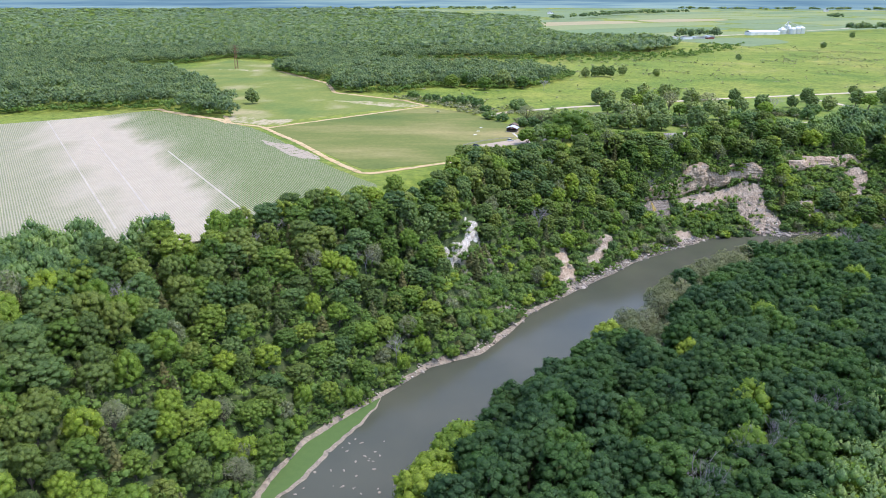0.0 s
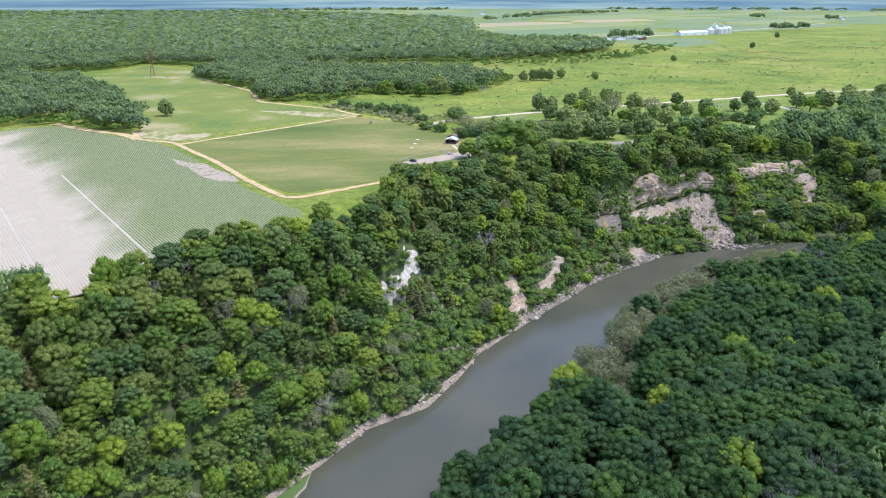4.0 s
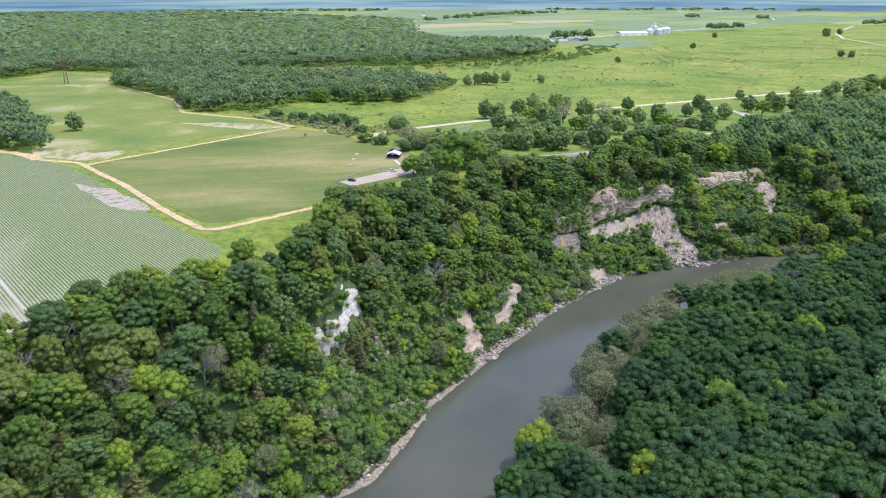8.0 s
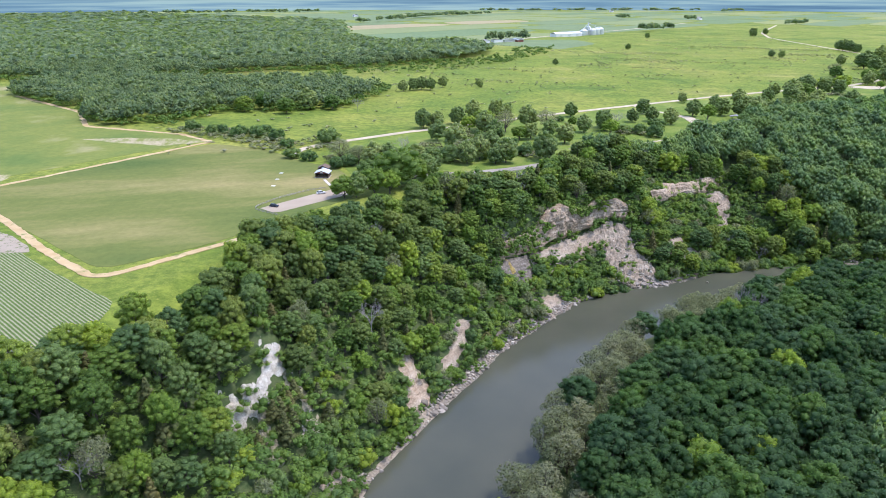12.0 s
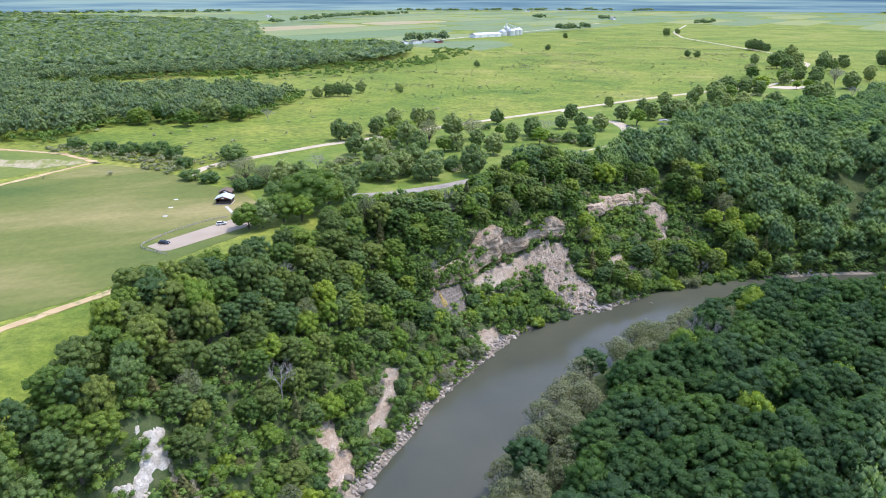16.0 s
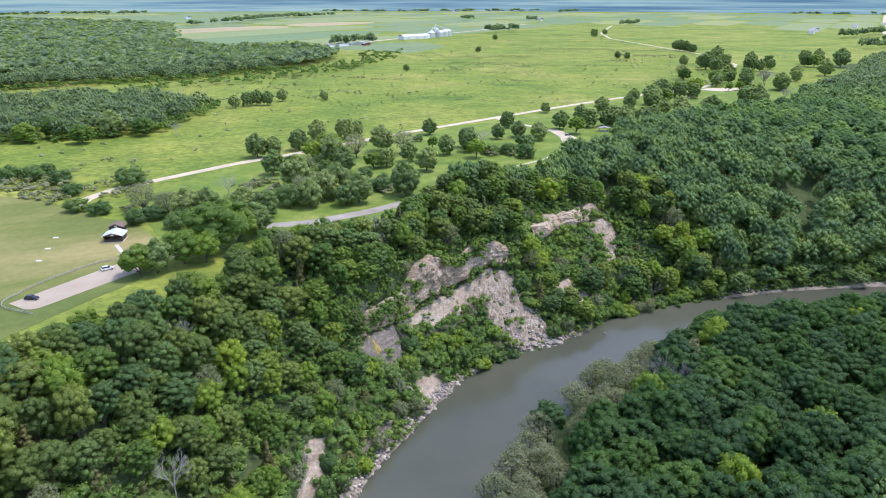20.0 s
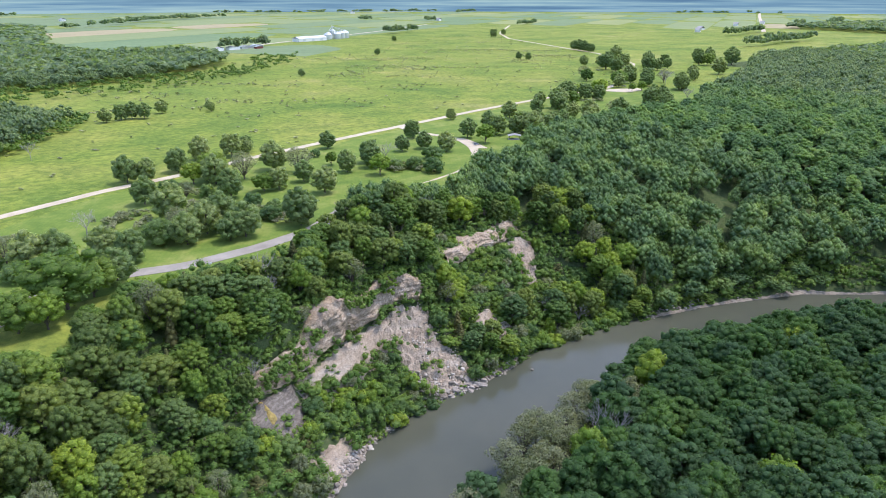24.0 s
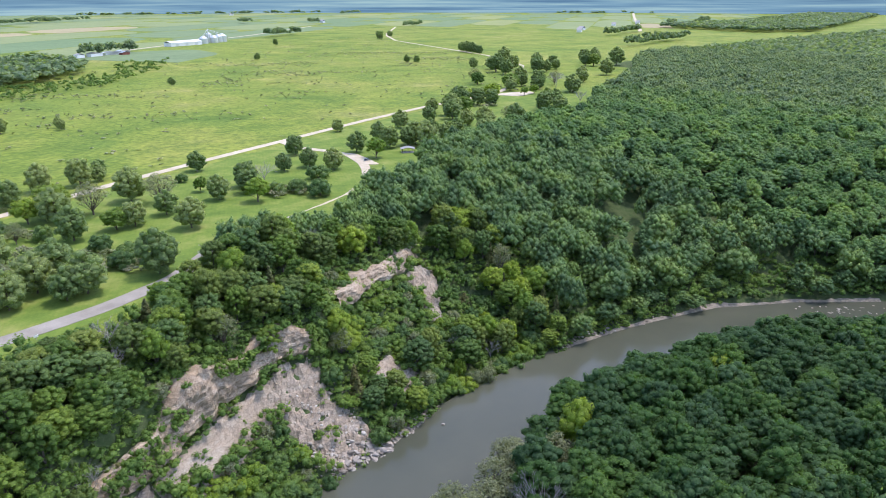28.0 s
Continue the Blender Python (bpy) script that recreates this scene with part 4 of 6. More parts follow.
def bluff_woods():
    p, rng = scatter(-230, 520, 20, 640, 8.3, 31)
    dl, _ = side_distance(p[:, 0], p[:, 1], LEFT_BANK)
    e, _ = side_distance(p[:, 0], p[:, 1], FOREST_EDGE)
    keep = (dl > 1.8) & (e < 2.0) & (dl < 175) & clear_of(p, BARE) & growth(p, 2.0) & (p[:, 0] + p[:, 1] * 0.2 < 560)
    order = np.argsort(dl[keep])
    gaps = np.abs(side_distance(p[:, 0], p[:, 1], [(8, 430), (44, 453), (66, 480), (92, 491), (120, 486), (142, 488)])[0])
    for (x, y), d, gap in zip(p[keep][order], dl[keep][order], gaps[keep][order]):
        near = d < 80 and x < 335 and y > 110
        u = rng.uniform()
        if only_brush(x, d):
            kind = "lime_bush" if u < 0.34 else "grey_bush" if u < 0.46 else "bush" if u < 0.94 else "cedar"
            wide, tall = rng.uniform(5.5, 8.5), rng.uniform(3.6, 6.2)
        elif u > 0.985:
            kind, wide, tall = "dead", rng.uniform(7, 10), rng.uniform(10, 15)
        elif d < 12:
            kind = "lime_bush" if u < 0.26 else "grey_bush" if u < 0.36 else "bush" if u < 0.62 else "willow" if u < 0.74 and x < 60 else "maple"
            wide, tall = (rng.uniform(6, 9.5), rng.uniform(5, 8.5)) if kind.endswith("bush") else (rng.uniform(8, 11), rng.uniform(9, 13))
        else:
            kind = "cedar" if u < 0.12 and d < 70 else "lime" if u < (0.30 if d < 45 else 0.17) else "willow" if u < (0.34 if d < 45 else 0.19) else "oak" if u < 0.52 else "maple" if u < 0.80 else "ash"
            high = 0.66 + 0.34 * float(smooth(d, 25, 62)) if x < 240 else 1.0
            wide = rng.uniform(10.0, 15.0) * (0.3 + 0.7 * high)
            tall = rng.uniform(14, 19) * high
            if kind == "cedar":
                wide, tall = rng.uniform(4.5, 6.5), rng.uniform(9, 13)
        room = PLATEAU + 0.5 + 0.34 * max(0.0, gap - 4) - float(land(x, y))
        if gap < 60 and tall > room:
            if room < 3.5:
                continue
            tall, wide = room, min(wide, room * 1.1)
        plant_or_join("bluff", near, kind, x, y, wide, tall, "trees of the bluff wood", rng)


def flood_woods():
    p, rng = scatter(-60, 600, 0, 400, 10.4, 47)
    dr, _ = side_distance(p[:, 0], p[:, 1], RIGHT_BANK)
    inland = -dr
    keep = (inland > -0.5) & (inland < 190)
    order = np.argsort(inland[keep])
    for (x, y), d in zip(p[keep][order], inland[keep][order]):
        u = rng.uniform()
        kind = "poplar" if u < 0.36 else "elm" if u < 0.66 else "hackberry" if u < 0.985 else "lime"
        wide, tall = rng.uniform(13.5, 18.5), rng.uniform(20, 26)
        if d < 13:
            tall = rng.uniform(15, 20)
        if 70 < x < 245 and u < 0.85 and d < 23:
            kind, wide, tall = "willow", rng.uniform(10, 14), rng.uniform(12, 17)
        elif d < 12 and x < 20:
            kind = "lime" if u < 0.5 else kind
        near = d < 100 and y > 118 + 0.1 * x and x < 430
        plant_or_join("flood", near, kind, x, y, wide, tall, "trees of the flood plain wood", rng)


bluff_woods()
flood_woods()
for x, y in ((88, 163), (101, 171), (122, 185), (70, 150), (214, 352)):
    plant("dead", x, y, 13, 24, "dead trees in the flood plain")

for x, y in ((8, 312), (11, 315), (9, 307), (12, 309), (10, 303), (13, 320), (-1, 305), (1, 301), (24, 317), (-8, 296), (6, 311), (21, 322), (-12, 300)):
    plant("cedar", x, y, 6.0, 8.0, "cedars on the white bluff")

# park trees: x, y, width, kind
KINDS = {"a": "park", "d": "park", "l": "cottonwood", "y": "lime", "g": "willow", "x": "dead", "b": "bush"}
PARK = [(197, 666, 14, "d"), (208, 670, 9, "d"), (177, 668, 14, "a"), (157, 643, 13, "a"), (206, 615, 16, "a"), (216, 602, 15, "g"), (167, 602, 15, "a"), (184, 604, 15, "g"), (165, 570, 14, "d"),
        (184, 573, 11, "l"), (192, 572, 11, "a"), (210, 580, 11, "a"), (210, 552, 13, "a"), (177, 508, 16, "a"), (240, 587, 12, "a"), (240, 608, 7, "y"), (263, 601, 13, "d"), (272, 597, 10, "x"),
        (253, 570, 12, "y"), (297, 618, 10, "a"), (314, 617, 11, "a"), (321, 601, 12, "a")]
PARK += [(302, 589, 11, "b"), (326, 653, 12, "d"), (259, 654, 11, "a"), (241, 635, 6, "b"), (283, 558, 12, "b"), (278, 572, 10, "b"), (267, 577, 9, "b"), (138, 519, 14, "d"), (147, 525, 15, "d"),
         (151, 507, 14, "d"), (144, 505, 11, "a"), (146, 582, 8, "g"), (169, 524, 9, "b"), (170, 550, 9, "b"), (174, 532, 8, "b"), (127, 510, 13, "a"), (156, 579, 8, "b"), (128, 528, 11, "g"),
         (360, 609, 13, "y"), (361, 631, 13, "d"), (386, 628, 14, "a"), (395, 650, 13, "a"), (400, 624, 12, "a"), (431, 618, 13, "d")]
PARK += [(815, 922, 22, "a"), (800, 891, 18, "a"), (692, 839, 16, "l"), (850, 878, 19, "a"), (866, 874, 15, "a"), (903, 887, 13, "a"), (678, 774, 14, "a"), (719, 793, 14, "a"), (659, 738, 8, "y"),
         (676, 739, 10, "y"), (711, 761, 13, "a"), (595, 660, 15, "d"), (594, 641, 14, "d"), (646, 657, 11, "x"), (722, 724, 16, "a"), (736, 756, 14, "x"), (805, 768, 13, "a"), (564, 736, 16, "d"),
         (575, 725, 15, "d"), (585, 716, 14, "d"), (556, 743, 12, "a")]
PARK += [(981, 891, 17, "a"), (1061, 927, 13, "a"), (892, 794, 20, "a"), (500, 683, 15, "a"), (488, 653, 12, "a"), (465, 611, 14, "d"), (517, 626, 16, "a"), (1034, 1199, 19, "a"), (1032, 1181, 18, "a"),
         (1030, 1162, 14, "a"), (820, 1119, 11, "a"), (825, 1101, 11, "a"), (423, 1080, 9, "a"), (668, 1321, 11, "a"), (886, 1636, 12, "a"), (1178, 1643, 19, "a"), (1259, 1703, 15, "a"), (395, 702, 9, "a"),
         (479, 689, 12, "a"), (547, 732, 12, "a"), (436, 640, 12, "a"), (452, 628, 12, "a")]
PARK += [(77, 468, 23, "l"), (86, 474, 16, "l"), (62, 457, 15, "l"), (52, 452, 12, "a"), (70, 455, 12, "y"), (94, 480, 13, "a"), (46, 452, 13, "l"), (48, 518, 8, "b"), (57, 522, 9, "b"), (66, 505, 10, "b"), (50, 594, 14, "b"), (53, 538, 13, "g"), (70, 515, 14, "a"), (24, 552, 9, "b"), (94, 545, 9, "x"), (34, 542, 9, "b"), (2, 628, 11, "b"),
         (16, 614, 11, "b"), (-10, 636, 11, "b"), (63, 528, 11, "g"), (104, 502, 12, "d"), (96, 512, 12, "a"), (80, 515, 13, "a"), (88, 727, 8, "x"), (152, 849, 11, "a"), (165, 856, 12, "a"),
         (174, 857, 13, "a"), (183, 853, 12, "a"), (202, 873, 11, "a")]
PARK += [(8, 759, 17, "l"), (26, 730, 15, "l"), (67, 741, 15, "l"), (-10, 750, 15, "l"), (46, 749, 17, "a"), (-40, 752, 16, "a"), (-74, 735, 15, "a"), (-192, 628, 13, "a"), (241, 858, 7, "a"),
         (242, 869, 7, "a"), (-30, 648, 10, "b"), (-46, 668, 10, "b"), (22, 585, 9, "b"), (-24, 650, 9, "b"), (8, 640, 9, "b")]
PARK += [(512, 722, 12, "a"), (441, 681, 13, "a"), (513, 698, 17, "a"), (480, 626, 17, "d"), (408, 612, 16, "a"), (409, 626, 15, "a"), (576, 754, 14, "a"), (588, 749, 12, "y"), (609, 739, 16, "y"), (614, 673, 16, "a"), (622, 669, 15, "d"), (694, 789, 18, "l"), (759, 830, 16, "a"), (726, 774, 18, "a"), (758, 776, 16, "g"), (715, 717, 18, "a"), (901, 920, 20, "d"), (924, 909, 16, "a"), (1016, 920, 20, "a"), (1110, 966, 16, "a"), (1021, 864, 24, "a"), (829, 980, 14, "a"), (834, 951, 16, "a"), (705, 856, 16, "g"), (934, 1016, 22, "a"), (866, 936, 18, "d"), (985, 880, 20, "l"), (837, 794, 14, "a"), (1046, 1223, 16, "a"), (1062, 1216, 14, "a"), (1047, 1180, 13, "a"), (531, 701, 16, "l"), (545, 651, 14, "b"), (526, 640, 14, "g"), (127, 633, 14, "a"), (137, 630, 12, "d"), (212, 682, 9, "d"), (170, 615, 17, "l"), (157, 609, 12, "y"), (142, 601, 9, "b"), (126, 583, 13, "a"), (130, 549, 16, "d"), (119, 519, 14, "b"), (95, 501, 8, "b"), (258, 588, 12, "d")]
for x, y, wide, key in PARK:
    kind = KINDS[key]
    wide *= 1.12
    tall = {"bush": 0.6, "dead": 1.1, "willow": 0.95, "lime": 0.95, "cottonwood": 0.85}.get(kind, 1.0) * wide * (1.0 if wide > 10 else 1.15)
    plant(kind, x, y, wide, tall, "shrubs of the park" if kind == "bush" else "trees of the park")


# ---- woods that nobody could count ----
def joined_woods(name, p, wide, tall, rng, label, cards=26, material=WOODS, clumps=4, spray=0.75, foot=None):
    """A wood of many crowns in one mesh; every crown is clumps of leaf sprays over a rounded body."""
    if not len(p):
        return
    fine = clumps > 15
    CORE_V, CORE_F = (OCT_V, OCT_F) if fine else (ICO_V, ICO_F)
    leaves, bodies, soft, faces = [], [], [], (CORE_F[None] + (np.arange(clumps) * len(CORE_V))[:, None, None]).reshape(-1, 3)
    for k in range(6):
        jag = np.random.default_rng(80 + k)
        lob, rad = dome_lobes(jag, 0.5, 0.8, clumps, 0.26 if fine else 0.62 / math.sqrt(clumps) + 0.16, 1.55 if fine else 1.1)
        lob = lob + [0, 0, 0.17]
        v, nv = leaf_cloud(np.random.default_rng(70 + k), lob, rad, cards, spray / math.sqrt(cards), -0.55 if fine else -0.1)
        leaves.append(v)
        bodies.append((CORE_V[None] * rad[:, None, None] * 0.76 * jag.uniform(0.85, 1.08, (clumps, len(CORE_V), 1)) + lob[:, None]).reshape(-1, 3))
        soft.append(np.concatenate([nv, np.tile(unit(CORE_V), (clumps, 1))]))
    z = land(p[:, 0], p[:, 1]) if foot is None else foot
    pick = rng.integers(0, 6, len(p))
    turn = rng.uniform(0, 6.28, len(p))
    vs, qs, ns, ts, base = [], [], [], [], 0
    for k in range(6):
        m = np.flatnonzero(pick == k)
        if not len(m):
            continue
        both = np.concatenate([leaves[k], bodies[k]])
        c, s = np.cos(turn[m])[:, None], np.sin(turn[m])[:, None]
        x = (both[:, 0] * c - both[:, 1] * s) * wide[m, None] + p[m, 0, None]
        y = (both[:, 0] * s + both[:, 1] * c) * wide[m, None] + p[m, 1, None]
        h = both[None, :, 2] * tall[m, None] + z[m, None] - 0.3
        vs.append(np.stack([x, y, h], 2).reshape(-1, 3))
        w = soft[k]
        ns.append(np.stack([w[:, 0] * c - w[:, 1] * s, w[:, 0] * s + w[:, 1] * c, np.broadcast_to(w[None, :, 2], (len(m), len(w)))], 2).reshape(-1, 3))
        start = base + np.arange(len(m)) * len(both)
        qs.append((np.arange(len(leaves[k])).reshape(-1, 4)[None] + start[:, None, None]).reshape(-1, 4))
        ts.append((faces[None] + len(leaves[k]) + start[:, None, None]).reshape(-1, 3))
        base += len(m) * len(both)
    me = quads_mesh(name, np.concatenate(vs), np.concatenate(qs), material, np.concatenate(ts), np.concatenate(ns))
    thing(name, label, "wood", kind="stuff", data=me)


def far_woods():
    lower = [(-130, 722), (-70, 701), (-40, 757), (8, 751), (72, 753), (136, 868), (70, 930), (-40, 960), (-150, 1030), (-250, 1000), (-240, 915), (-151, 790)]
    west = [(-190, 540), (-204, 612), (-280, 730), (-365, 872), (-545, 877), (-900, 900), (-900, 480), (-420, 560), (-330, 590), (-262, 606)]
    north = [(-52, 1085), (140, 1110), (300, 1180), (385, 1290), (420, 1390), (380, 1470), (248, 1500), (190, 1677), (261, 2600), (100, 3000), (-602, 3900), (-3400, 4000), (-2400, 1700), (-700, 880), (-545, 880), (-500, 960), (-400, 1010), (-370, 1110), (-270, 1050), (-150, 1050)]
    glade = [(-440, 655), (-395, 690), (-370, 670), (-400, 620)]
    p, rng = scatter(-900, 540, 480, 1180, 12.0, 61)
    seat = p.copy()
    p = p + 9.0 * np.stack([ripple(p[:, 0], p[:, 1], 24, 0.5), ripple(p[:, 0], p[:, 1], 21, 2.5)], 1)
    m = (inside(p[:, 0], p[:, 1], lower) | inside(p[:, 0], p[:, 1], west) | (inside(p[:, 0], p[:, 1], north) & (p[:, 1] < 1180))) & ~inside(p[:, 0], p[:, 1], glade) & (p[:, 0] > -0.8 * p[:, 1] - 60)
    q = seat[m]
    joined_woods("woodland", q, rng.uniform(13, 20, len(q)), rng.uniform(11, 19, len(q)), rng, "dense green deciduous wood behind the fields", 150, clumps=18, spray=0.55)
    p, rng = scatter(-420, 460, 560, 1180, 7.0, 65, 0.5)
    rim = np.full(len(p), 1e9)
    for ring in (lower, west, north):
        for a, b in zip(ring, ring[1:] + ring[:1]):
            rim = np.minimum(rim, np.abs(side_distance(p[:, 0], p[:, 1], [a, b])[0]))
    in_field = inside(p[:, 0], p[:, 1], [(-372, 880), (-352, 1075), (-272, 1000), (-243, 915), (-151, 782), (-130, 703), (-51, 650), (-33, 626), (-153, 528), (-192, 563), (-216, 625), (-290, 735)])
    q = p[(rim < 11) & ~in_field & (rng.uniform(0, 1, len(p)) < 0.75)]
    joined_woods("wood_edge", q, rng.uniform(5, 10, len(q)), rng.uniform(3.5, 8, len(q)), rng, "bushes and low trees along the edge of the wood", 90, BRUSH, 5, 0.55)
    scrubby = [(60, 1060), (230, 1120), (420, 1260), (470, 1400), (560, 1420), (480, 1250), (330, 1090), (200, 1020), (90, 1010)]
    p, rng = scatter(40, 600, 1000, 1440, 10.0, 67, 0.5)
    q = p[inside(p[:, 0], p[:, 1], scrubby) & (rng.uniform(0, 1, len(p)) < 0.5)]
    joined_woods("wood_edge", q, rng.uniform(4, 11, len(q)), rng.uniform(2.5, 8, len(q)), rng, "scattered bushes between wood and prairie", 50, BRUSH, 4, 0.55)
    for (y0, y1, step, cards) in ((1180, 1700, 17.5, 30), (1700, 2500, 27.0, 16), (2500, 3900, 44.0, 10)):
        p, rng = scatter(-3000, 600, y0, y1, step, int(y0))
        m = inside(p[:, 0], p[:, 1], north) & (p[:, 0] > -0.85 * p[:, 1] - 60)
        q = p[m]
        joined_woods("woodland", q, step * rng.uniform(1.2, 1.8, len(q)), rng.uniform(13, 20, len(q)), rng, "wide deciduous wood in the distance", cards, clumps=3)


def east_woods():
    p, rng = scatter(300, 1250, 150, 960, 10.6, 71)
    dl, _ = side_distance(p[:, 0], p[:, 1], LEFT_BANK)
    e, _ = side_distance(p[:, 0], p[:, 1], FOREST_EDGE)
    old = (dl < 175) & (p[:, 0] + p[:, 1] * 0.2 < 560)
    m = (e < -3) & (dl > 4) & ~old & (p[:, 1] > 0.12 * p[:, 0] + 120)
    q, shore = p[m], dl[m]
    near = (q[:, 0] < 640) & (q[:, 1] > 230)
    order = np.argsort(np.hypot(q[:, 0] - 330, q[:, 1] - 330) + 1e4 * ~near)[:560]
    alone = np.zeros(len(q), bool)
    alone[order] = True
    for (x, y), d in zip(q[alone], shore[alone]):
        kind = "basswood" if rng.uniform() < 0.5 else "hickory"
        wide, tall = rng.uniform(13, 19), rng.uniform(14, 20)
        if d < 16:
            wide, tall = rng.uniform(10, 14), rng.uniform(9, 14)
        plant(kind, x, y, wide, tall, "trees of the eastern wood", rng=rng)
    q = q[~alone]
    for part_of, cards in ((q[:, 0] < 720, 300), (q[:, 0] >= 720, 110)):
        s = q[part_of]
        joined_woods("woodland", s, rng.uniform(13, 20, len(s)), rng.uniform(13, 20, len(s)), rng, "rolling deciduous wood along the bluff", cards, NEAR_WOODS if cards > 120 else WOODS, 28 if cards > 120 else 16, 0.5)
    for x0, x1, step, cards in ((1250, 2000, 16.0, 22), (2000, 4300, 32.0, 14)):
        p, rng = scatter(x0, x1, 60, 1100, step, int(x0))
        e, _ = side_distance(p[:, 0], p[:, 1], FOREST_EDGE)
        m = (e < -3) & (p[:, 1] > 0.10 * p[:, 0] + 100) & (ripple(p[:, 0], p[:, 1], 160, 2.0) > -0.75)
        q = p[m]
        joined_woods("woodland", q, step * rng.uniform(1.05, 1.6, len(q)), rng.uniform(13, 19, len(q)), rng, "deciduous wood running to the plain", cards, clumps=3)
    band = [(2250, 1500), (2380, 1560), (2700, 1480), (3500, 1640), (4300, 1800), (4300, 1450), (3000, 1180), (2300, 1040), (2150, 1150)]
    p, rng = scatter(1600, 4300, 1000, 1900, 24.0, 77)
    q = p[inside(p[:, 0], p[:, 1], band)]
    joined_woods("woodland", q, rng.uniform(24, 38, len(q)), rng.uniform(13, 19, len(q)), rng, "dark wood along a creek in the plain", 18)


def tree_lines():
    """Hedgerows and shelter belts of the plain."""
    rng = np.random.default_rng(15)
    rows = [((320, 2649), (1000, 3700), 60, 26), ((1375, 1075), (1730, 1128), 46, 17), ((1560, 1150), (1640, 1130), 14, 16), ((1700, 1340), (1980, 1420), 40, 17), ((1640, 2100), (1800, 2190), 14, 17), ((480, 1585), (590, 1650), 22, 17),
            ((1020, 1900), (1110, 1960), 16, 19), ((1140, 1960), (1150, 1990), 6, 18), ((1430, 2830), (1480, 2850), 9, 22), ((1640, 2660), (1690, 2690), 9, 22), ((640, 3260), (1120, 3600), 36, 26), ((2780, 1640), (2950, 1700), 16, 22), ((2400, 1540), (2560, 1650), 14, 20),
            ((2500, 3700), (2800, 3900), 12, 26), ((3900, 3700), (4000, 3760), 8, 26), ((-900, 4100), (300, 4350), 60, 40), ((1300, 4300), (2600, 4050), 50, 40), ((3500, 2900), (3900, 2500), 14, 28)]
    for (ax, ay), (bx, by), count, size in rows:
        s = rng.uniform(0, 1, (count, 1))
        q = np.array([[ax, ay]]) + s * np.array([[bx - ax, by - ay]]) + rng.normal(0, size * 0.35, (count, 2))
        joined_woods("tree_belt", q, size * rng.uniform(0.7, 1.25, count), rng.uniform(14, 23, count), rng, "belt of dark green trees in the plain", 30)


def prairie_scrub():
    """Low bushes and tall weeds of the prairie."""
    p, rng = scatter(-80, 1250, 580, 1750, 9.5, 91, 0.5)
    e, _ = side_distance(p[:, 0], p[:, 1], FOREST_EDGE)
    r, _ = side_distance(p[:, 0], p[:, 1], MAIN_ROAD)
    g, _ = side_distance(p[:, 0], p[:, 1], PRAIRIE_EDGE)
    thick = ripple(p[:, 0], p[:, 1], 60, 1.3) + 0.6 * ripple(p[:, 0], p[:, 1], 22, 4.0)
    belt = smooth(p[:, 1] - 0.35 * p[:, 0], 700, 830) * (1 - smooth(p[:, 1] - 0.35 * p[:, 0], 1000, 1120))
    m = (e > 8) & (r > 8) & (g < -15) & (rng.uniform(0, 1, len(p)) < 0.05 + 0.9 * (thick > 0.34) * (0.15 + 0.85 * belt))
    q = p[m]
    joined_woods("prairie_scrub", q, rng.uniform(1.6, 5.0, len(q)), rng.uniform(0.9, 2.6, len(q)), rng, "scattered low grey-green bushes in the prairie", 12, SCRUB, 2)
    p, rng = scatter(-60, 60, 560, 700, 6.0, 93, 0.5)
    r, _ = side_distance(p[:, 0], p[:, 1], [(60, 604), (22, 575), (-10, 632), (-55, 668)])
    q = p[(np.abs(r) < 14) & (np.abs(side_distance(p[:, 0], p[:, 1], MAIN_ROAD)[0]) > 6)]
    joined_woods("hedge_scrub", q, rng.uniform(3, 7, len(q)), rng.uniform(1.8, 4.0, len(q)), rng, "overgrown green scrub between field and prairie", 40, SCRUB)


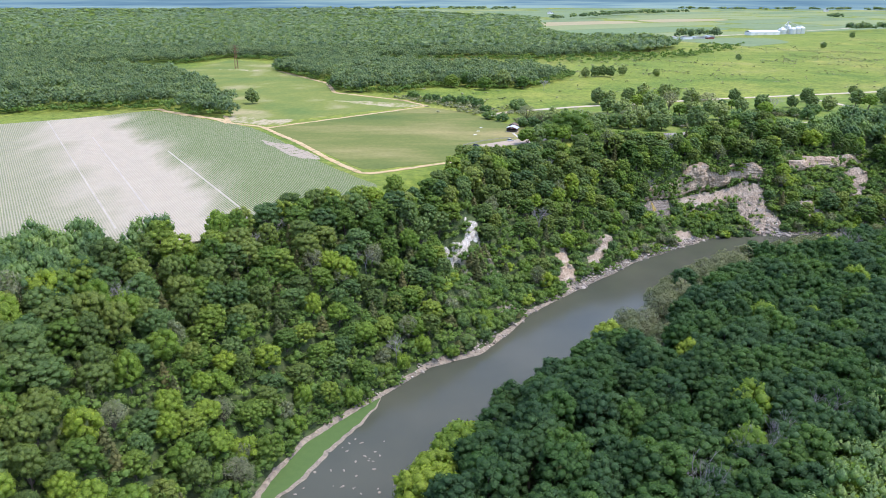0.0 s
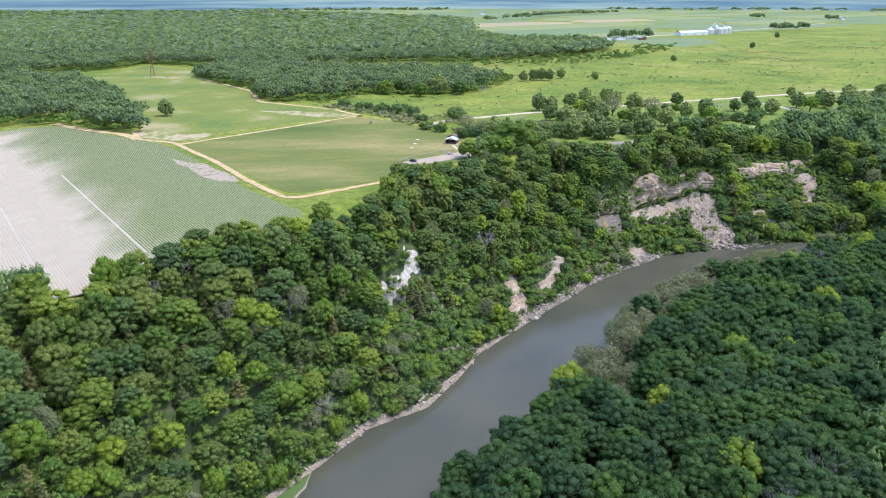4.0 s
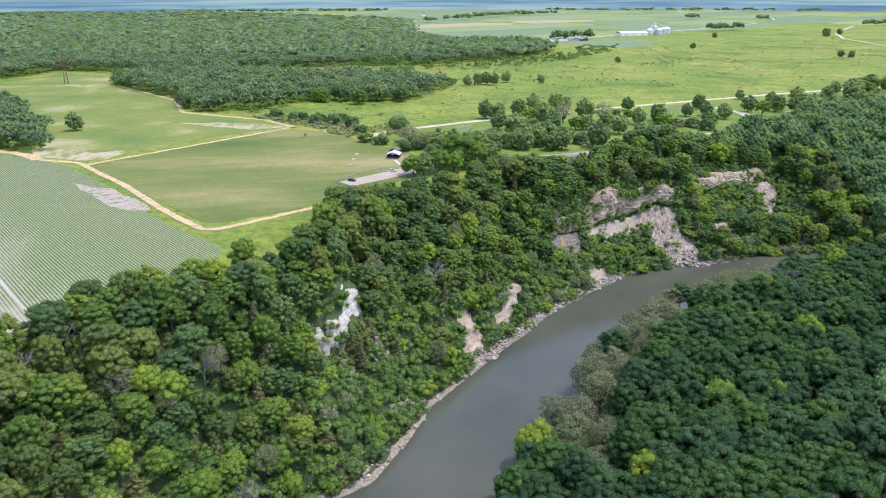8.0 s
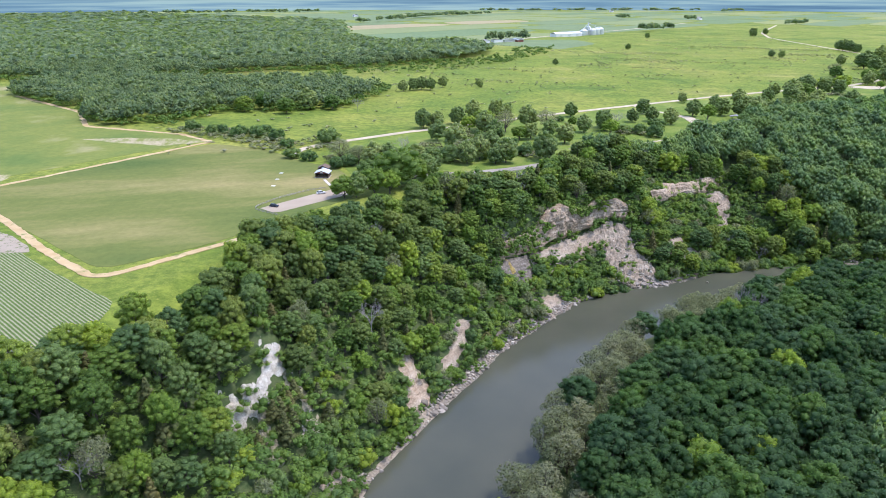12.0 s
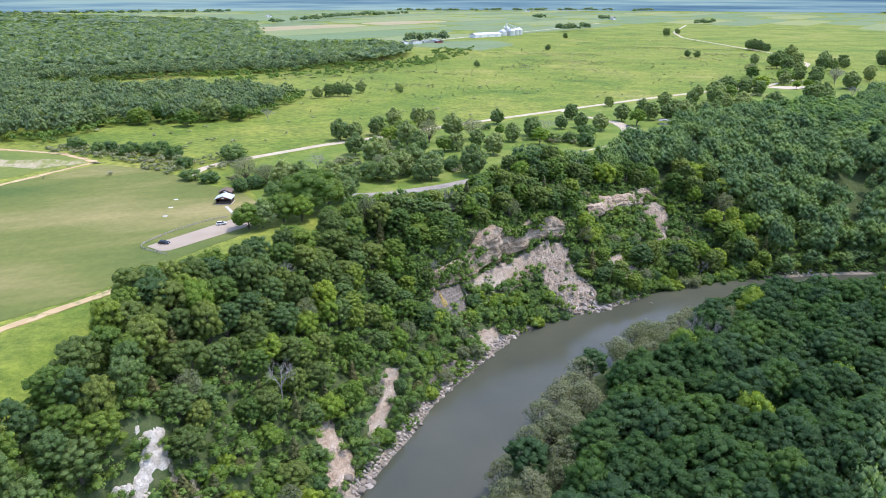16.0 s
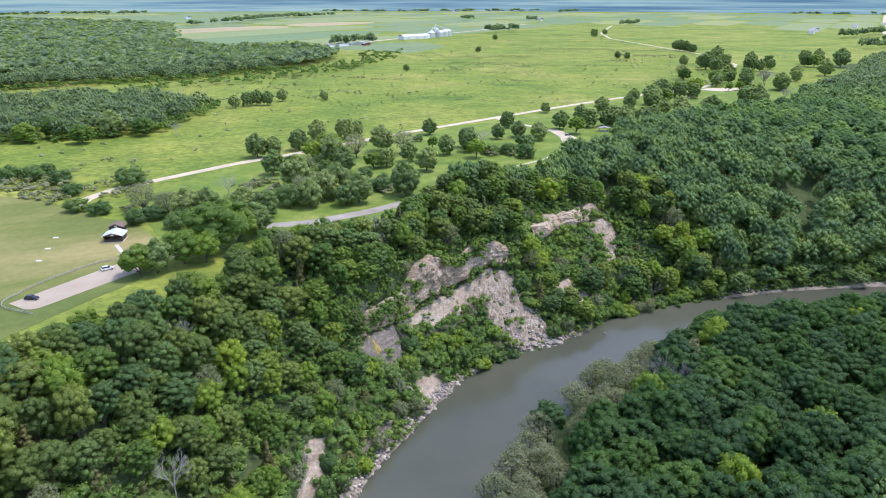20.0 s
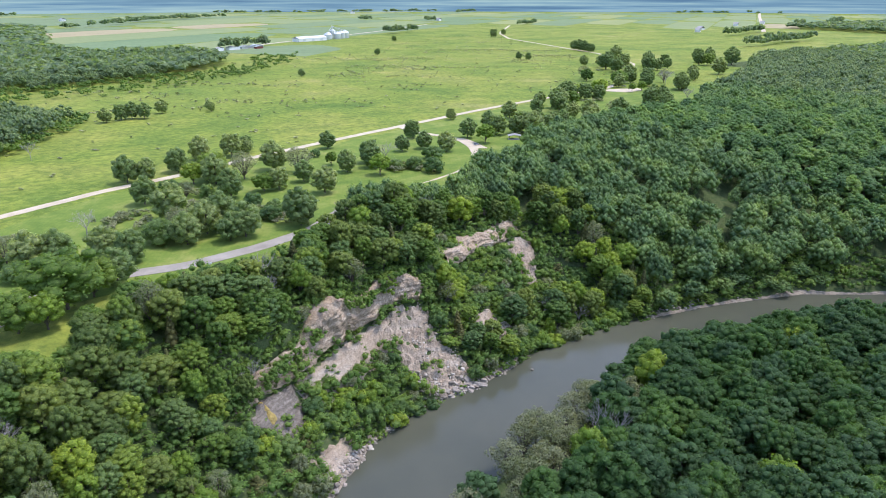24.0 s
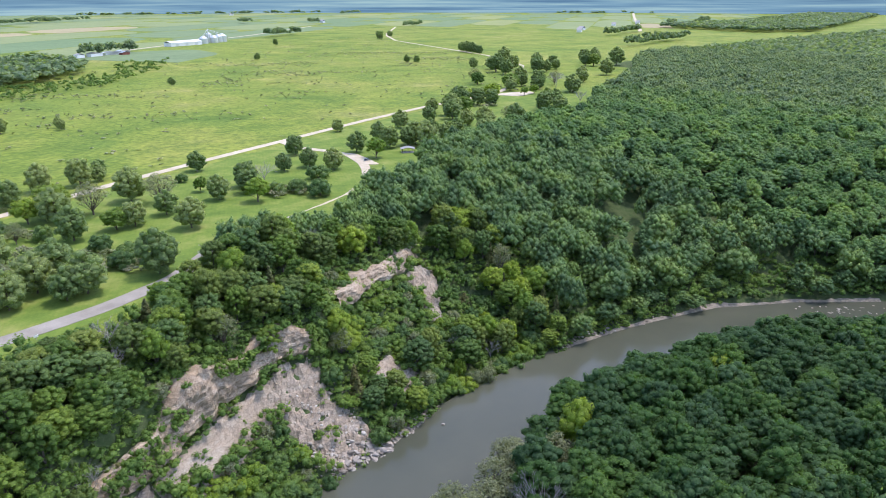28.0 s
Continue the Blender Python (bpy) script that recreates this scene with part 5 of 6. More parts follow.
def undergrowth():
    """Saplings and brush that fill the gaps of the bluff's wood."""
    p, rng = scatter(-160, 600, 100, 520, 4.0, 101, 0.5)
    dl, _ = side_distance(p[:, 0], p[:, 1], LEFT_BANK)
    e, _ = side_distance(p[:, 0], p[:, 1], FOREST_EDGE)
    q = p[(dl > 2.2) & (dl < np.where(p[:, 0] > 400, 26, 80)) & (e < 3) & (p[:, 1] > 0.55 * p[:, 0] - 40) & growth(p)]
    joined_woods("undergrowth", q, rng.uniform(4.0, 7.5, len(q)), rng.uniform(2.5, 7.0, len(q)), rng, "tangled green brush and saplings on the slope", 90, BRUSH, 3, 0.55)
    p, rng = scatter(100, 300, 390, 480, 2.3, 103, 0.5)
    dl, _ = side_distance(p[:, 0], p[:, 1], LEFT_BANK)
    q = p[(dl > 3.0) & (dl < 60) & (ripple(p[:, 0], p[:, 1], 6, 0.4) > -0.45) & growth(p, 0.0)]
    joined_woods("weeds", q, rng.uniform(1.5, 3.6, len(q)), rng.uniform(0.8, 2.2, len(q)), rng, "rank weeds and seedlings below the cliff", 34, BRUSH, 2, 0.6)
    p, rng = scatter(104, 240, 415, 482, 1.7, 107, 0.5)
    steep = np.abs(land(p[:, 0] + 0.7, p[:, 1] - 0.7) - land(p[:, 0] - 0.7, p[:, 1] + 0.7)) / 2.0
    dl, _ = side_distance(p[:, 0], p[:, 1], LEFT_BANK)
    q = p[(steep > 1.0) & (dl > 30) & growth(p)]
    joined_woods("steep_brush", q, rng.uniform(3.0, 5.5, len(q)), rng.uniform(2.5, 5.5, len(q)), rng, "dense brush on the steep step of the bluff", 60, BRUSH, 4, 0.55)
    # brush that clings to the rock face, in tufts
    face = np.array(CLIFF_TOP), np.array(CLIFF_LOW)
    q, foot = [], []
    for x0, x1, v0, v1, count in ((117, 130, 0.5, 1.0, 10), (130, 149, 0.6, 1.0, 26), (149, 156, 0.5, 0.9, 6), (169, 191, 0.75, 1.0, 26), (208, 227, 0.0, 1.0, 50), (157, 206, 0.93, 1.0, 16)):
        for k in range(count):
            x, v = rng.uniform(x0, x1), rng.uniform(v0, v1)
            lo, hi = [np.array([x] + [np.interp(x, f[:, 0], f[:, c]) for c in (1, 2)]) for f in (face[1], face[0])]
            q.append((x + 0.8, lo[1] + (hi[1] - lo[1]) * v - 1.2))
            foot.append(lo[2] + (hi[2] - lo[2]) * v - 1.0)
    q = np.array(q)
    joined_woods("vines", q, rng.uniform(2.4, 5.0, len(q)), rng.uniform(2.0, 4.5, len(q)), rng, "vines and brush clinging to the cliff", 60, BRUSH, 4, 0.6, foot=np.array(foot))
    for wood, name in (("bluff", "bluff's top"), ("flood", "flood plain")):
        r = np.array(REST[wood])
        if wood == "bluff":
            # broad old crowns inland
            inland = (r[:, 0] > 300) & (r[:, 1] > 200)
            r = np.concatenate([r[~inland], r[inland][::2] * [1, 1, 1.45, 1.12]])
        seen = (r[:, 1] > 110) & (r[:, 1] > 90 + 0.55 * (r[:, 0] - 60))
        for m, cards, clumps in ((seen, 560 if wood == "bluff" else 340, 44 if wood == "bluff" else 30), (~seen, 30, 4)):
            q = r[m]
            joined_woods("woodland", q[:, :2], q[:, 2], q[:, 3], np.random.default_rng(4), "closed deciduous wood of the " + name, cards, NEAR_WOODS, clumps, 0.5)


undergrowth()


def bank_brush():
    """Willow shoots and weeds that hide the bank's foot in places."""
    p, rng = scatter(-60, 420, 120, 500, 2.0, 109, 0.5)
    dl, _ = side_distance(p[:, 0], p[:, 1], LEFT_BANK)
    q = p[(dl > 0.2) & (dl < 5.5) & (ripple(p[:, 0], p[:, 1], 9, 0.7) + 0.12 * dl > 0.3) & growth(p)]
    joined_woods("bank_brush", q, rng.uniform(1.8, 4.0, len(q)), rng.uniform(1.0, 3.2, len(q)), rng, "low green brush along the foot of the bank", 40, BRUSH, 3, 0.6)


bank_brush()


def thickets():
    """Rough brush between the park's trees, and along the lot."""
    rng = np.random.default_rng(8)
    for x, y, r, count in ((112, 556, 14, 34), (165, 538, 14, 34), (176, 524, 10, 20), (140, 560, 14, 24), (150, 590, 10, 14), (272, 574, 12, 20), (60, 545, 18, 30), (45, 580, 14, 22), (82, 500, 12, 20), (700, 780, 30, 30), (575, 720, 16, 20)):
        a, s = rng.uniform(0, 6.28, count), r * np.sqrt(rng.uniform(0, 1, count))
        q = np.stack([x + s * np.cos(a), y + s * np.sin(a)], 1)
        q = q[(np.abs(side_distance(q[:, 0], q[:, 1], MAIN_ROAD)[0]) > 6) & (np.hypot(q[:, 0] - 39, q[:, 1] - 503) > 14)]
        joined_woods("thicket", q, rng.uniform(2.5, 6.0, len(q)), rng.uniform(1.4, 4.2, len(q)), rng, "thicket of loose grey-green brush in the grass", 90, SCRUB, 6, 0.55)


thickets()
far_woods()
east_woods()
tree_lines()
prairie_scrub()


# ---- rock ----
def rough(x, y, z, size, seed=0.0):
    """Broken noise at a point, about -1 to 1."""
    return noise.fractal(Vector((x / size + seed, y / size, z / size)), 0.9, 2.1, 4)


def cliff_face(name, top, low, material, label, out=1.6, bulge=1.4, under=1.8, step=1.1, rise=20):
    """A bedded rock face between its upper and lower edge: ledges stand out, the foot is undercut, and the back runs into the hill."""
    t, b = np.array(top, float), np.array(low, float)
    def run(p, m):
        d = np.concatenate([[0], np.cumsum(np.linalg.norm(np.diff(p, axis=0), axis=1))])
        s = np.linspace(0, d[-1], m)
        return np.stack([np.interp(s, d, p[:, k]) for k in range(3)], 1)
    m = max(8, int(np.linalg.norm(np.diff(t, axis=0), axis=1).sum() / step))
    t, b = run(t, m), run(b, m)
    way = normals_of((t + b)[:, :2] / 2)
    verts, faces = [], []
    for i in range(m):
        fade = min(1.0, 4.0 * i / m + 0.05, 4.0 * (m - 1 - i) / m + 0.05)
        for j in range(rise + 1):
            v = j / rise
            p = b[i] + (t[i] - b[i]) * v
            bed = max(-0.3, math.sin(p[2] * 4.2 + 2.5 * rough(p[0], p[1], 0, 12)))
            o = out + bulge * math.sin(math.pi * min(1, v * 1.25)) - under * max(0, 1 - v * 4) - 2.6 * max(0, v - 0.9) * 10 * 0.4
            o = o * fade - 2.5 * (1 - fade) + 0.16 * bed + 2.4 * rough(p[0], p[1], p[2] * 0.7, 10.0) + 0.7 * rough(p[0], p[1], p[2] * 2, 2.2, 4)
            verts.append((p[0] - way[i][0] * o, p[1] - way[i][1] * o, p[2] + 1.0 * rough(p[0], p[1], 3, 6, 2) * (v > 0.85 or v < 0.15)))
    back = len(verts)
    for i in range(m):
        for j in (0, rise):
            x, y, z = verts[i * (rise + 1) + j]
            verts.append((x + way[i][0] * 8, y + way[i][1] * 8, z + (-1.0 if j else 0.0)))
    r = rise + 1
    for i in range(m - 1):
        faces += [(i * r + j, (i + 1) * r + j, (i + 1) * r + j + 1, i * r + j + 1) for j in range(rise)]
        faces.append((i * r + rise, (i + 1) * r + rise, back + 2 * (i + 1) + 1, back + 2 * i + 1))
        faces.append((back + 2 * i, back + 2 * (i + 1), (i + 1) * r, i * r))
    return thing(name, label, "cliff", kind="structure", data=mesh_of(name, verts, faces, material))


def bare_slope(name, ring, material, label, up=0.7, lumps=1.0, step=1.0, category="bare rock"):
    """Bare ground or rock that breaks through the slope, with a ragged outline that sinks into the hill."""
    xs, ys = [p[0] for p in ring], [p[1] for p in ring]
    gx, gy = np.meshgrid(np.arange(min(xs) - 4, max(xs) + 4, step), np.arange(min(ys) - 4, max(ys) + 4, step))
    edge = np.full(gx.shape, 1e9)
    for a, b in zip(ring, ring[1:] + ring[:1]):
        edge = np.minimum(edge, np.abs(side_distance(gx, gy, [a, b])[0]))
    depth = np.where(inside(gx, gy, ring), edge, -edge)
    z = land(gx, gy)
    flat = [(x, y, h, d) for x, y, h, d in zip(gx.ravel(), gy.ravel(), z.ravel(), depth.ravel())]
    verts = []
    for x, y, h, d in flat:
        d = d + 1.6 * rough(x, y, h, 4.0, 1.0)
        verts.append((x, y, h + up * max(-1.5, min(1.0, d / 1.5)) + lumps * (0.7 * rough(x, y, h, 3.5) + 0.35 * rough(x, y, h, 1.3, 5)) - (2.5 if d < -1.2 else 0)))
    w = gx.shape[1]
    keep = depth > -3
    faces = [(j * w + i, j * w + i + 1, (j + 1) * w + i + 1, (j + 1) * w + i) for j in range(gx.shape[0] - 1) for i in range(w - 1) if keep[j, i] and keep[j + 1, i + 1] and keep[j, i + 1] and keep[j + 1, i]]
    used = sorted({v for f in faces for v in f})
    back = {v: k for k, v in enumerate(used)}
    return thing(name, label, category, kind="structure", data=mesh_of(name, [verts[v] for v in used], [[back[v] for v in f] for f in faces], material))


cliff_face("cliff", CLIFF_TOP, CLIFF_LOW, SANDSTONE, "overhanging buff sandstone cliff under the bluff's trees", out=0.4, bulge=0.9, under=5.0, step=0.8, rise=30)
cliff_face("cliff", LEDGE_TOP, LEDGE_LOW, SANDSTONE, "buff sandstone ledge among trees", out=0.8, bulge=0.8, under=1.6, step=0.8, rise=16)
bare_slope("rock_chute", [(281, 488), (303, 497), (300, 486), (292, 475), (284, 464), (276, 466), (284, 478)], SCREE, "pale broken rock spilling below the ledge", 1.2, 1.8, 0.8)
bare_slope("white_rock", [(4, 329), (9, 332), (11, 327), (7, 323), (5.5, 318.5), (3.5, 315), (0.4, 312), (-2.6, 312), (-4, 317.5), (2, 320), (3.5, 324)], CHALK, "white limestone face between shrubs", 1.1, 1.3, 0.6)
bare_slope("white_rock", [(-9.5, 315), (-4.5, 314.5), (-2.5, 311), (-4.5, 307), (-5.5, 300), (-8, 302), (-7.5, 309)], CHALK, "white limestone face above a gully", 1.0, 1.2, 0.6)
bare_slope("white_rock", [(14, 312), (17, 312), (19, 306), (16, 303)], CHALK, "small white rock among brush", 1.0, 0.9, 0.6)
bare_slope("dry_streak", [(9, 326), (12, 328), (17.5, 324), (20, 318), (22, 308), (18, 306), (16, 317)], DRY, "dry bare streak down the slope", 0.4, 0.6, 0.8)
bare_slope("dry_streak", [(0, 313), (4, 313), (6, 305), (9, 295), (5, 294), (2, 304)], DRY, "pale rubble streak below the white bluff", 0.4, 0.6, 0.8)
cliff_face("cliff", [(50, 343, 15), (57, 352, 16), (62, 353, 13)], [(56, 326, 2), (62, 333, 1.5), (67, 338, 1.5)], SANDSTONE, "low buff rock rib at the water", bulge=0.4, under=0.6, out=0.8)
bare_slope("scree", [(187, 455), (198, 458), (209, 455), (208, 441), (216, 431), (213, 423), (196, 422), (189, 434)], SCREE, "pinkish scree spilling from the cliff to the river", 0.9, 2.6, 0.8)
bare_slope("shale_face", [(124.8, 428.1), (139.0, 434.7), (140.1, 427.5), (138.0, 420.4), (132.2, 414.0), (124.7, 414.2), (119.0, 419.2)], SHALE, "grey shale face under the cliff", 1.0, 0.8, 0.9)
bare_slope("ochre_streak", [(124.7, 427.8), (127.2, 427.9), (129.1, 418.6), (126.5, 416.6), (124.7, 421.8)], OCHRE, "yellow mineral streak on the grey shale", 1.6, 0.4, 0.7)
bare_slope("cave_floor", [(140, 434), (150, 440), (166, 449), (182, 456), (192, 456), (190, 444), (174, 438), (158, 430), (144, 424)], SCREE, "dry dusty slope under the overhang", 0.5, 0.7)
bare_slope("rock_patch", [(226, 447), (244, 455), (252, 444), (236, 434)], SCREE, "bare pale rock in the wooded slope", 1.2, 1.2)
bare_slope("rock_patch", [(133, 406), (149, 415), (156, 411), (139, 398)], SCREE, "pale rubble above the water", 0.8, 1.0)
bare_slope("rock_patch", [(69, 347), (76, 359), (86, 379), (94, 381), (88, 368), (80, 356), (73, 346)], SCREE, "bare sandy slip in the slope", 0.9, 0.8)
bare_slope("rock_patch", [(108.7, 382.0), (111.3, 381.6), (121.7, 390.1), (128.7, 398.1), (126.6, 398.6), (119.1, 392.1)], DRY, "narrow pale slip above the bank", 0.6, 0.7, 0.8)
bare_slope("rock_patch", [(134.9, 405.8), (140.0, 408.0), (153.3, 411.8), (147.0, 406.8), (143.3, 402.8), (136.6, 400.4)], SCREE, "pale rubble slip above the water", 0.6, 1.0, 0.8)
bare_slope("rock_patch", [(146.2, 413.2), (150.1, 414.9), (152.9, 410.0), (148.8, 406.9)], DRY, "short pale slip in the brush", 0.6, 0.6, 0.8)
bare_slope("rock_patch", [(104, 380), (118, 391), (124, 388), (108, 375)], SHALE, "bare grey rock above the bank", 0.8, 1.0)
bare_slope("rock_patch", [(18, 290), (24, 300), (30, 298), (24, 286)], SCREE, "bare earth above the bank", 0.7, 0.7)


def pebble(seed):
    """A boulder: a cut and dented block."""
    rng = np.random.default_rng(seed)
    bm = bmesh.new()
    bmesh.ops.create_icosphere(bm, subdivisions=2, radius=0.62)
    cuts = [Vector(rng.normal(0, 1, 3)).normalized() for k in range(7)]
    for v in bm.verts:
        v.co *= 1 + 0.35 * noise.noise(v.co * 1.5 + Vector((seed * 3.1, 0, 0)))
        for c in cuts:
            over = v.co.dot(c) - 0.36
            if over > 0:
                v.co -= c * over
    bmesh.ops.dissolve_limit(bm, angle_limit=0.12, verts=bm.verts[:], edges=bm.edges[:])
    bmesh.ops.triangulate(bm, faces=bm.faces[:])
    me = bpy.data.meshes.new("stone")
    bm.to_mesh(me)
    bm.free()
    me.materials.append(STONE)
    return me


def rocky_bank():
    """The strip of mud and rubble at the water's edge, with its stones."""
    q = resample(LEFT_BANK[3:-4], 1.6)
    nn = normals_of(q)
    rng = np.random.default_rng(3)
    rows, offs = [], (-1.2, -0.3, 0.6, 1.5, 2.5, 3.8, 5.2)
    grow = 0.42 + 0.5 * ripple(q[:, 0], q[:, 1], 17, 1.9) + 0.55 * (smooth(q[:, 0], 50, 90) - smooth(q[:, 0], 250, 300))
    for k, o in enumerate(offs):
        p = q + nn * (o * (np.clip(grow, 0.3, 1.4) if o > 0 else 1) + 0.8 * ripple(q[:, 0], q[:, 1], 7, 0.3) + rng.normal(0, 0.2, len(q)))[:, None]
        lift = 0.0 if k == 0 else -0.8 if k == len(offs) - 1 else 0.28
        rows.append(np.column_stack([p, land(p[:, 0], p[:, 1]) + lift + rng.normal(0, 0.13, len(q))]))
    m = len(q)
    faces = [(j * m + i, j * m + i + 1, (j + 1) * m + i + 1, (j + 1) * m + i) for j in range(len(offs) - 1) for i in range(m - 1)]
    bank = thing("river_bank", "pale strip of mud and rubble along the water", "river bank", kind="structure", data=mesh_of("river_bank", np.concatenate(rows), [f[::-1] for f in faces], MUD))
    shapes = [pebble(k) for k in range(6)]
    along = np.concatenate([rng.uniform(60, m - 80, 130), rng.uniform(m * 0.33, m * 0.62, 150)])
    for k, s in enumerate(along):
        i = int(s)
        x, y = q[i] + nn[i] * rng.uniform(-0.6, 3.8)
        big = rng.uniform(0.7, 1.5) * (1.5 if rng.uniform() < 0.2 else 1.0)
        ob = part("stone", shapes[k % 6], None, bank)
        ob.matrix_basis = pose(x, y, float(land(x, y)) + 0.2 * big, rng.uniform(-15, 15), rng.uniform(-15, 15), rng.uniform(0, 360)) @ Matrix.Diagonal((big * 1.3, big, big * 0.8, 1))
    rubble = [(196 + 22 * rng.uniform(), 420 + 7 * rng.uniform(), rng.uniform(1.2, 2.6)) for k in range(34)] + [(60 + 9 * rng.uniform(), 326 + 9 * rng.uniform(), rng.uniform(1.2, 3.2)) for k in range(14)] + [(136 + 16 * rng.uniform(), 396 + 12 * rng.uniform(), rng.uniform(0.9, 2.0)) for k in range(18)]
    for k, (x, y, big) in enumerate(rubble):
        if float(side_distance(x, y, LEFT_BANK)[0]) < -1.5:
            continue
        ob = thing("boulder", "angular pale boulder fallen to the water's edge", "boulder", "fallen boulders", data=shapes[k % 6])
        ob.matrix_basis = pose(x, y, float(land(x, y)) + 0.25 * big, rng.uniform(-20, 20), rng.uniform(-20, 20), rng.uniform(0, 360)) @ Matrix.Diagonal((big * 1.3, big, big * 0.75, 1))
    # loose rubble on the bank and the scree, too much to count
    base = [(np.array([v.co for v in me.vertices]), np.array([p.vertices[:] for p in me.polygons])) for me in shapes]
    vs, ts, count = [], [], 0
    spots = [q[int(i)] + nn[int(i)] * rng.uniform(-0.4, 4.2) for i in np.concatenate([rng.uniform(m * 0.12, m * 0.8, 500), rng.uniform(m * 0.33, m * 0.62, 700)])]
    spots += [(190 + 24 * rng.uniform(), 419 + 30 * rng.uniform() ** 1.6) for k in range(420)]
    for k, (x, y) in enumerate(spots):
        v, t = base[k % 6]
        size = rng.uniform(0.35, 1.15) * (1.6 if rng.uniform() < 0.12 else 1.0)
        turn = rng.uniform(0, 6.28)
        w = v * size * [1.3, 1.0, 0.75]
        vs.append(np.column_stack([w[:, 0] * math.cos(turn) - w[:, 1] * math.sin(turn) + x, w[:, 0] * math.sin(turn) + w[:, 1] * math.cos(turn) + y, w[:, 2] + float(land(x, y)) + 0.35 + 0.2 * size]))
        ts.append(t + count)
        count += len(v)
    heap = quads_mesh("rubble", np.concatenate(vs), np.zeros((0, 4), int), RUBBLE, np.concatenate(ts))
    thing("rubble", "pale angular rubble along the water and on the scree", "rubble", kind="stuff", data=heap)
    # the beach and riffle at the upper bend
    for k in range(60):
        x, y = 470 + rng.uniform(-28, 60), 0
        y = 357 - (x - 470) * 0.95 - rng.uniform(6, 26)
        ob = part("stone", shapes[k % 6], None, bank)
        big = rng.uniform(0.6, 1.4)
        ob.matrix_basis = pose(x, y, 0.02, 0, 0, rng.uniform(0, 360)) @ Matrix.Diagonal((big * 1.4, big, big * 0.5, 1))
    dull = [me.copy() for me in shapes[:3]]
    for me in dull:
        me.materials[0] = MUD
    for k in range(40):
        x, y = -44 + rng.uniform(-8, 26), 172 + rng.uniform(-20, 24)
        if float(side_distance(x, y, LEFT_BANK)[0]) > -9:
            continue
        ob = part("stone", dull[k % 3], None, bank)
        big = rng.uniform(0.35, 1.0)
        ob.matrix_basis = pose(x, y, 0.0, 0, 0, rng.uniform(0, 360)) @ Matrix.Diagonal((big * 1.5, big, big * 0.35, 1))
    ob = thing("boulder", "lone white boulder standing in the river", "boulder", data=shapes[1])
    ob.matrix_basis = pose(241, 419, 0.1, 0, 0, 20) @ Matrix.Diagonal((1.9, 1.4, 1.0, 1))


def duckweed():
    """A green mat in the slack water, rimmed by a grey mud bar."""
    line = [(-70, 150), (-61, 172), (-54, 192), (-44, 206), (-33, 220), (-27, 229)]
    q = resample(line, 1.2)
    nn = normals_of(q)
    s = np.linspace(0, 1, len(q))
    wide = 8.5 * np.clip(np.sin(np.pi * np.clip(s * 1.08, 0, 1)), 0, 1) ** 0.7 + 0.5 * ripple(q[:, 0], q[:, 1], 3, 1)
    for name, a, b, up, mat, label in (("duckweed_mat", -1.5, 1.0, 0.09, ALGAE, "bright green duckweed mat by the bank"), ("mud_bar", 0.92, 1.22, 0.05, MUD, "thin grey mud bar around the weed")):
        lo = q + nn * 1.5 if a < 0 else q - nn * (a * wide)[:, None]
        hi = q - nn * (b * wide + 0.3)[:, None]
        verts = np.concatenate([np.column_stack([p, np.full(len(p), h)]) for p, h in ((lo, up), (hi, up), (hi, -0.3))])
        m = len(q)
        faces = [(j * m + i, (j + 1) * m + i, (j + 1) * m + i + 1, j * m + i + 1) for j in range(2) for i in range(m - 1)]
        thing(name, label, "water plants" if up > 0.06 else "mud bar", kind="structure", data=mesh_of(name, verts, faces, mat))


rocky_bank()
duckweed()


# ---- buildings, cars, small things ----
def gable_roof(wide, deep, rise, eave, thick, at):
    """Two slopes with thickness; the ridge runs along the depth."""
    bm = bmesh.new()
    w, d = wide / 2 + eave, deep / 2 + eave
    prof = [(-w, 0), (0, rise), (w, 0), (w, -thick), (0, rise - thick), (-w, -thick)]
    f = [bm.verts.new((x + at[0], -d + at[1], z + at[2])) for x, z in prof]
    b = [bm.verts.new((x + at[0], d + at[1], z + at[2])) for x, z in prof]
    for i in range(6):
        j = (i + 1) % 6
        bm.faces.new((f[i], f[j], b[j], b[i]))
    bm.faces.new((f[0], f[5], f[4], f[1]))
    bm.faces.new((f[1], f[4], f[3], f[2]))
    bm.faces.new((b[1], b[4], b[5], b[0]))
    bm.faces.new((b[2], b[3], b[4], b[1]))
    bmesh.ops.recalc_face_normals(bm, faces=bm.faces[:])
    return bm


def gable_end(wide, rise, thick, at):
    bm = bmesh.new()
    f = [bm.verts.new((x + at[0], at[1] - thick / 2, z + at[2])) for x, z in ((-wide / 2, 0), (wide / 2, 0), (0, rise))]
    b = [bm.verts.new((v.co.x, at[1] + thick / 2, v.co.z)) for v in f]
    bm.faces.new(f)
    bm.faces.new(b[::-1])
    for i in range(3):
        bm.faces.new((f[i], b[i], b[(i + 1) % 3], f[(i + 1) % 3]))
    bmesh.ops.recalc_face_normals(bm, faces=bm.faces[:])
    return bm


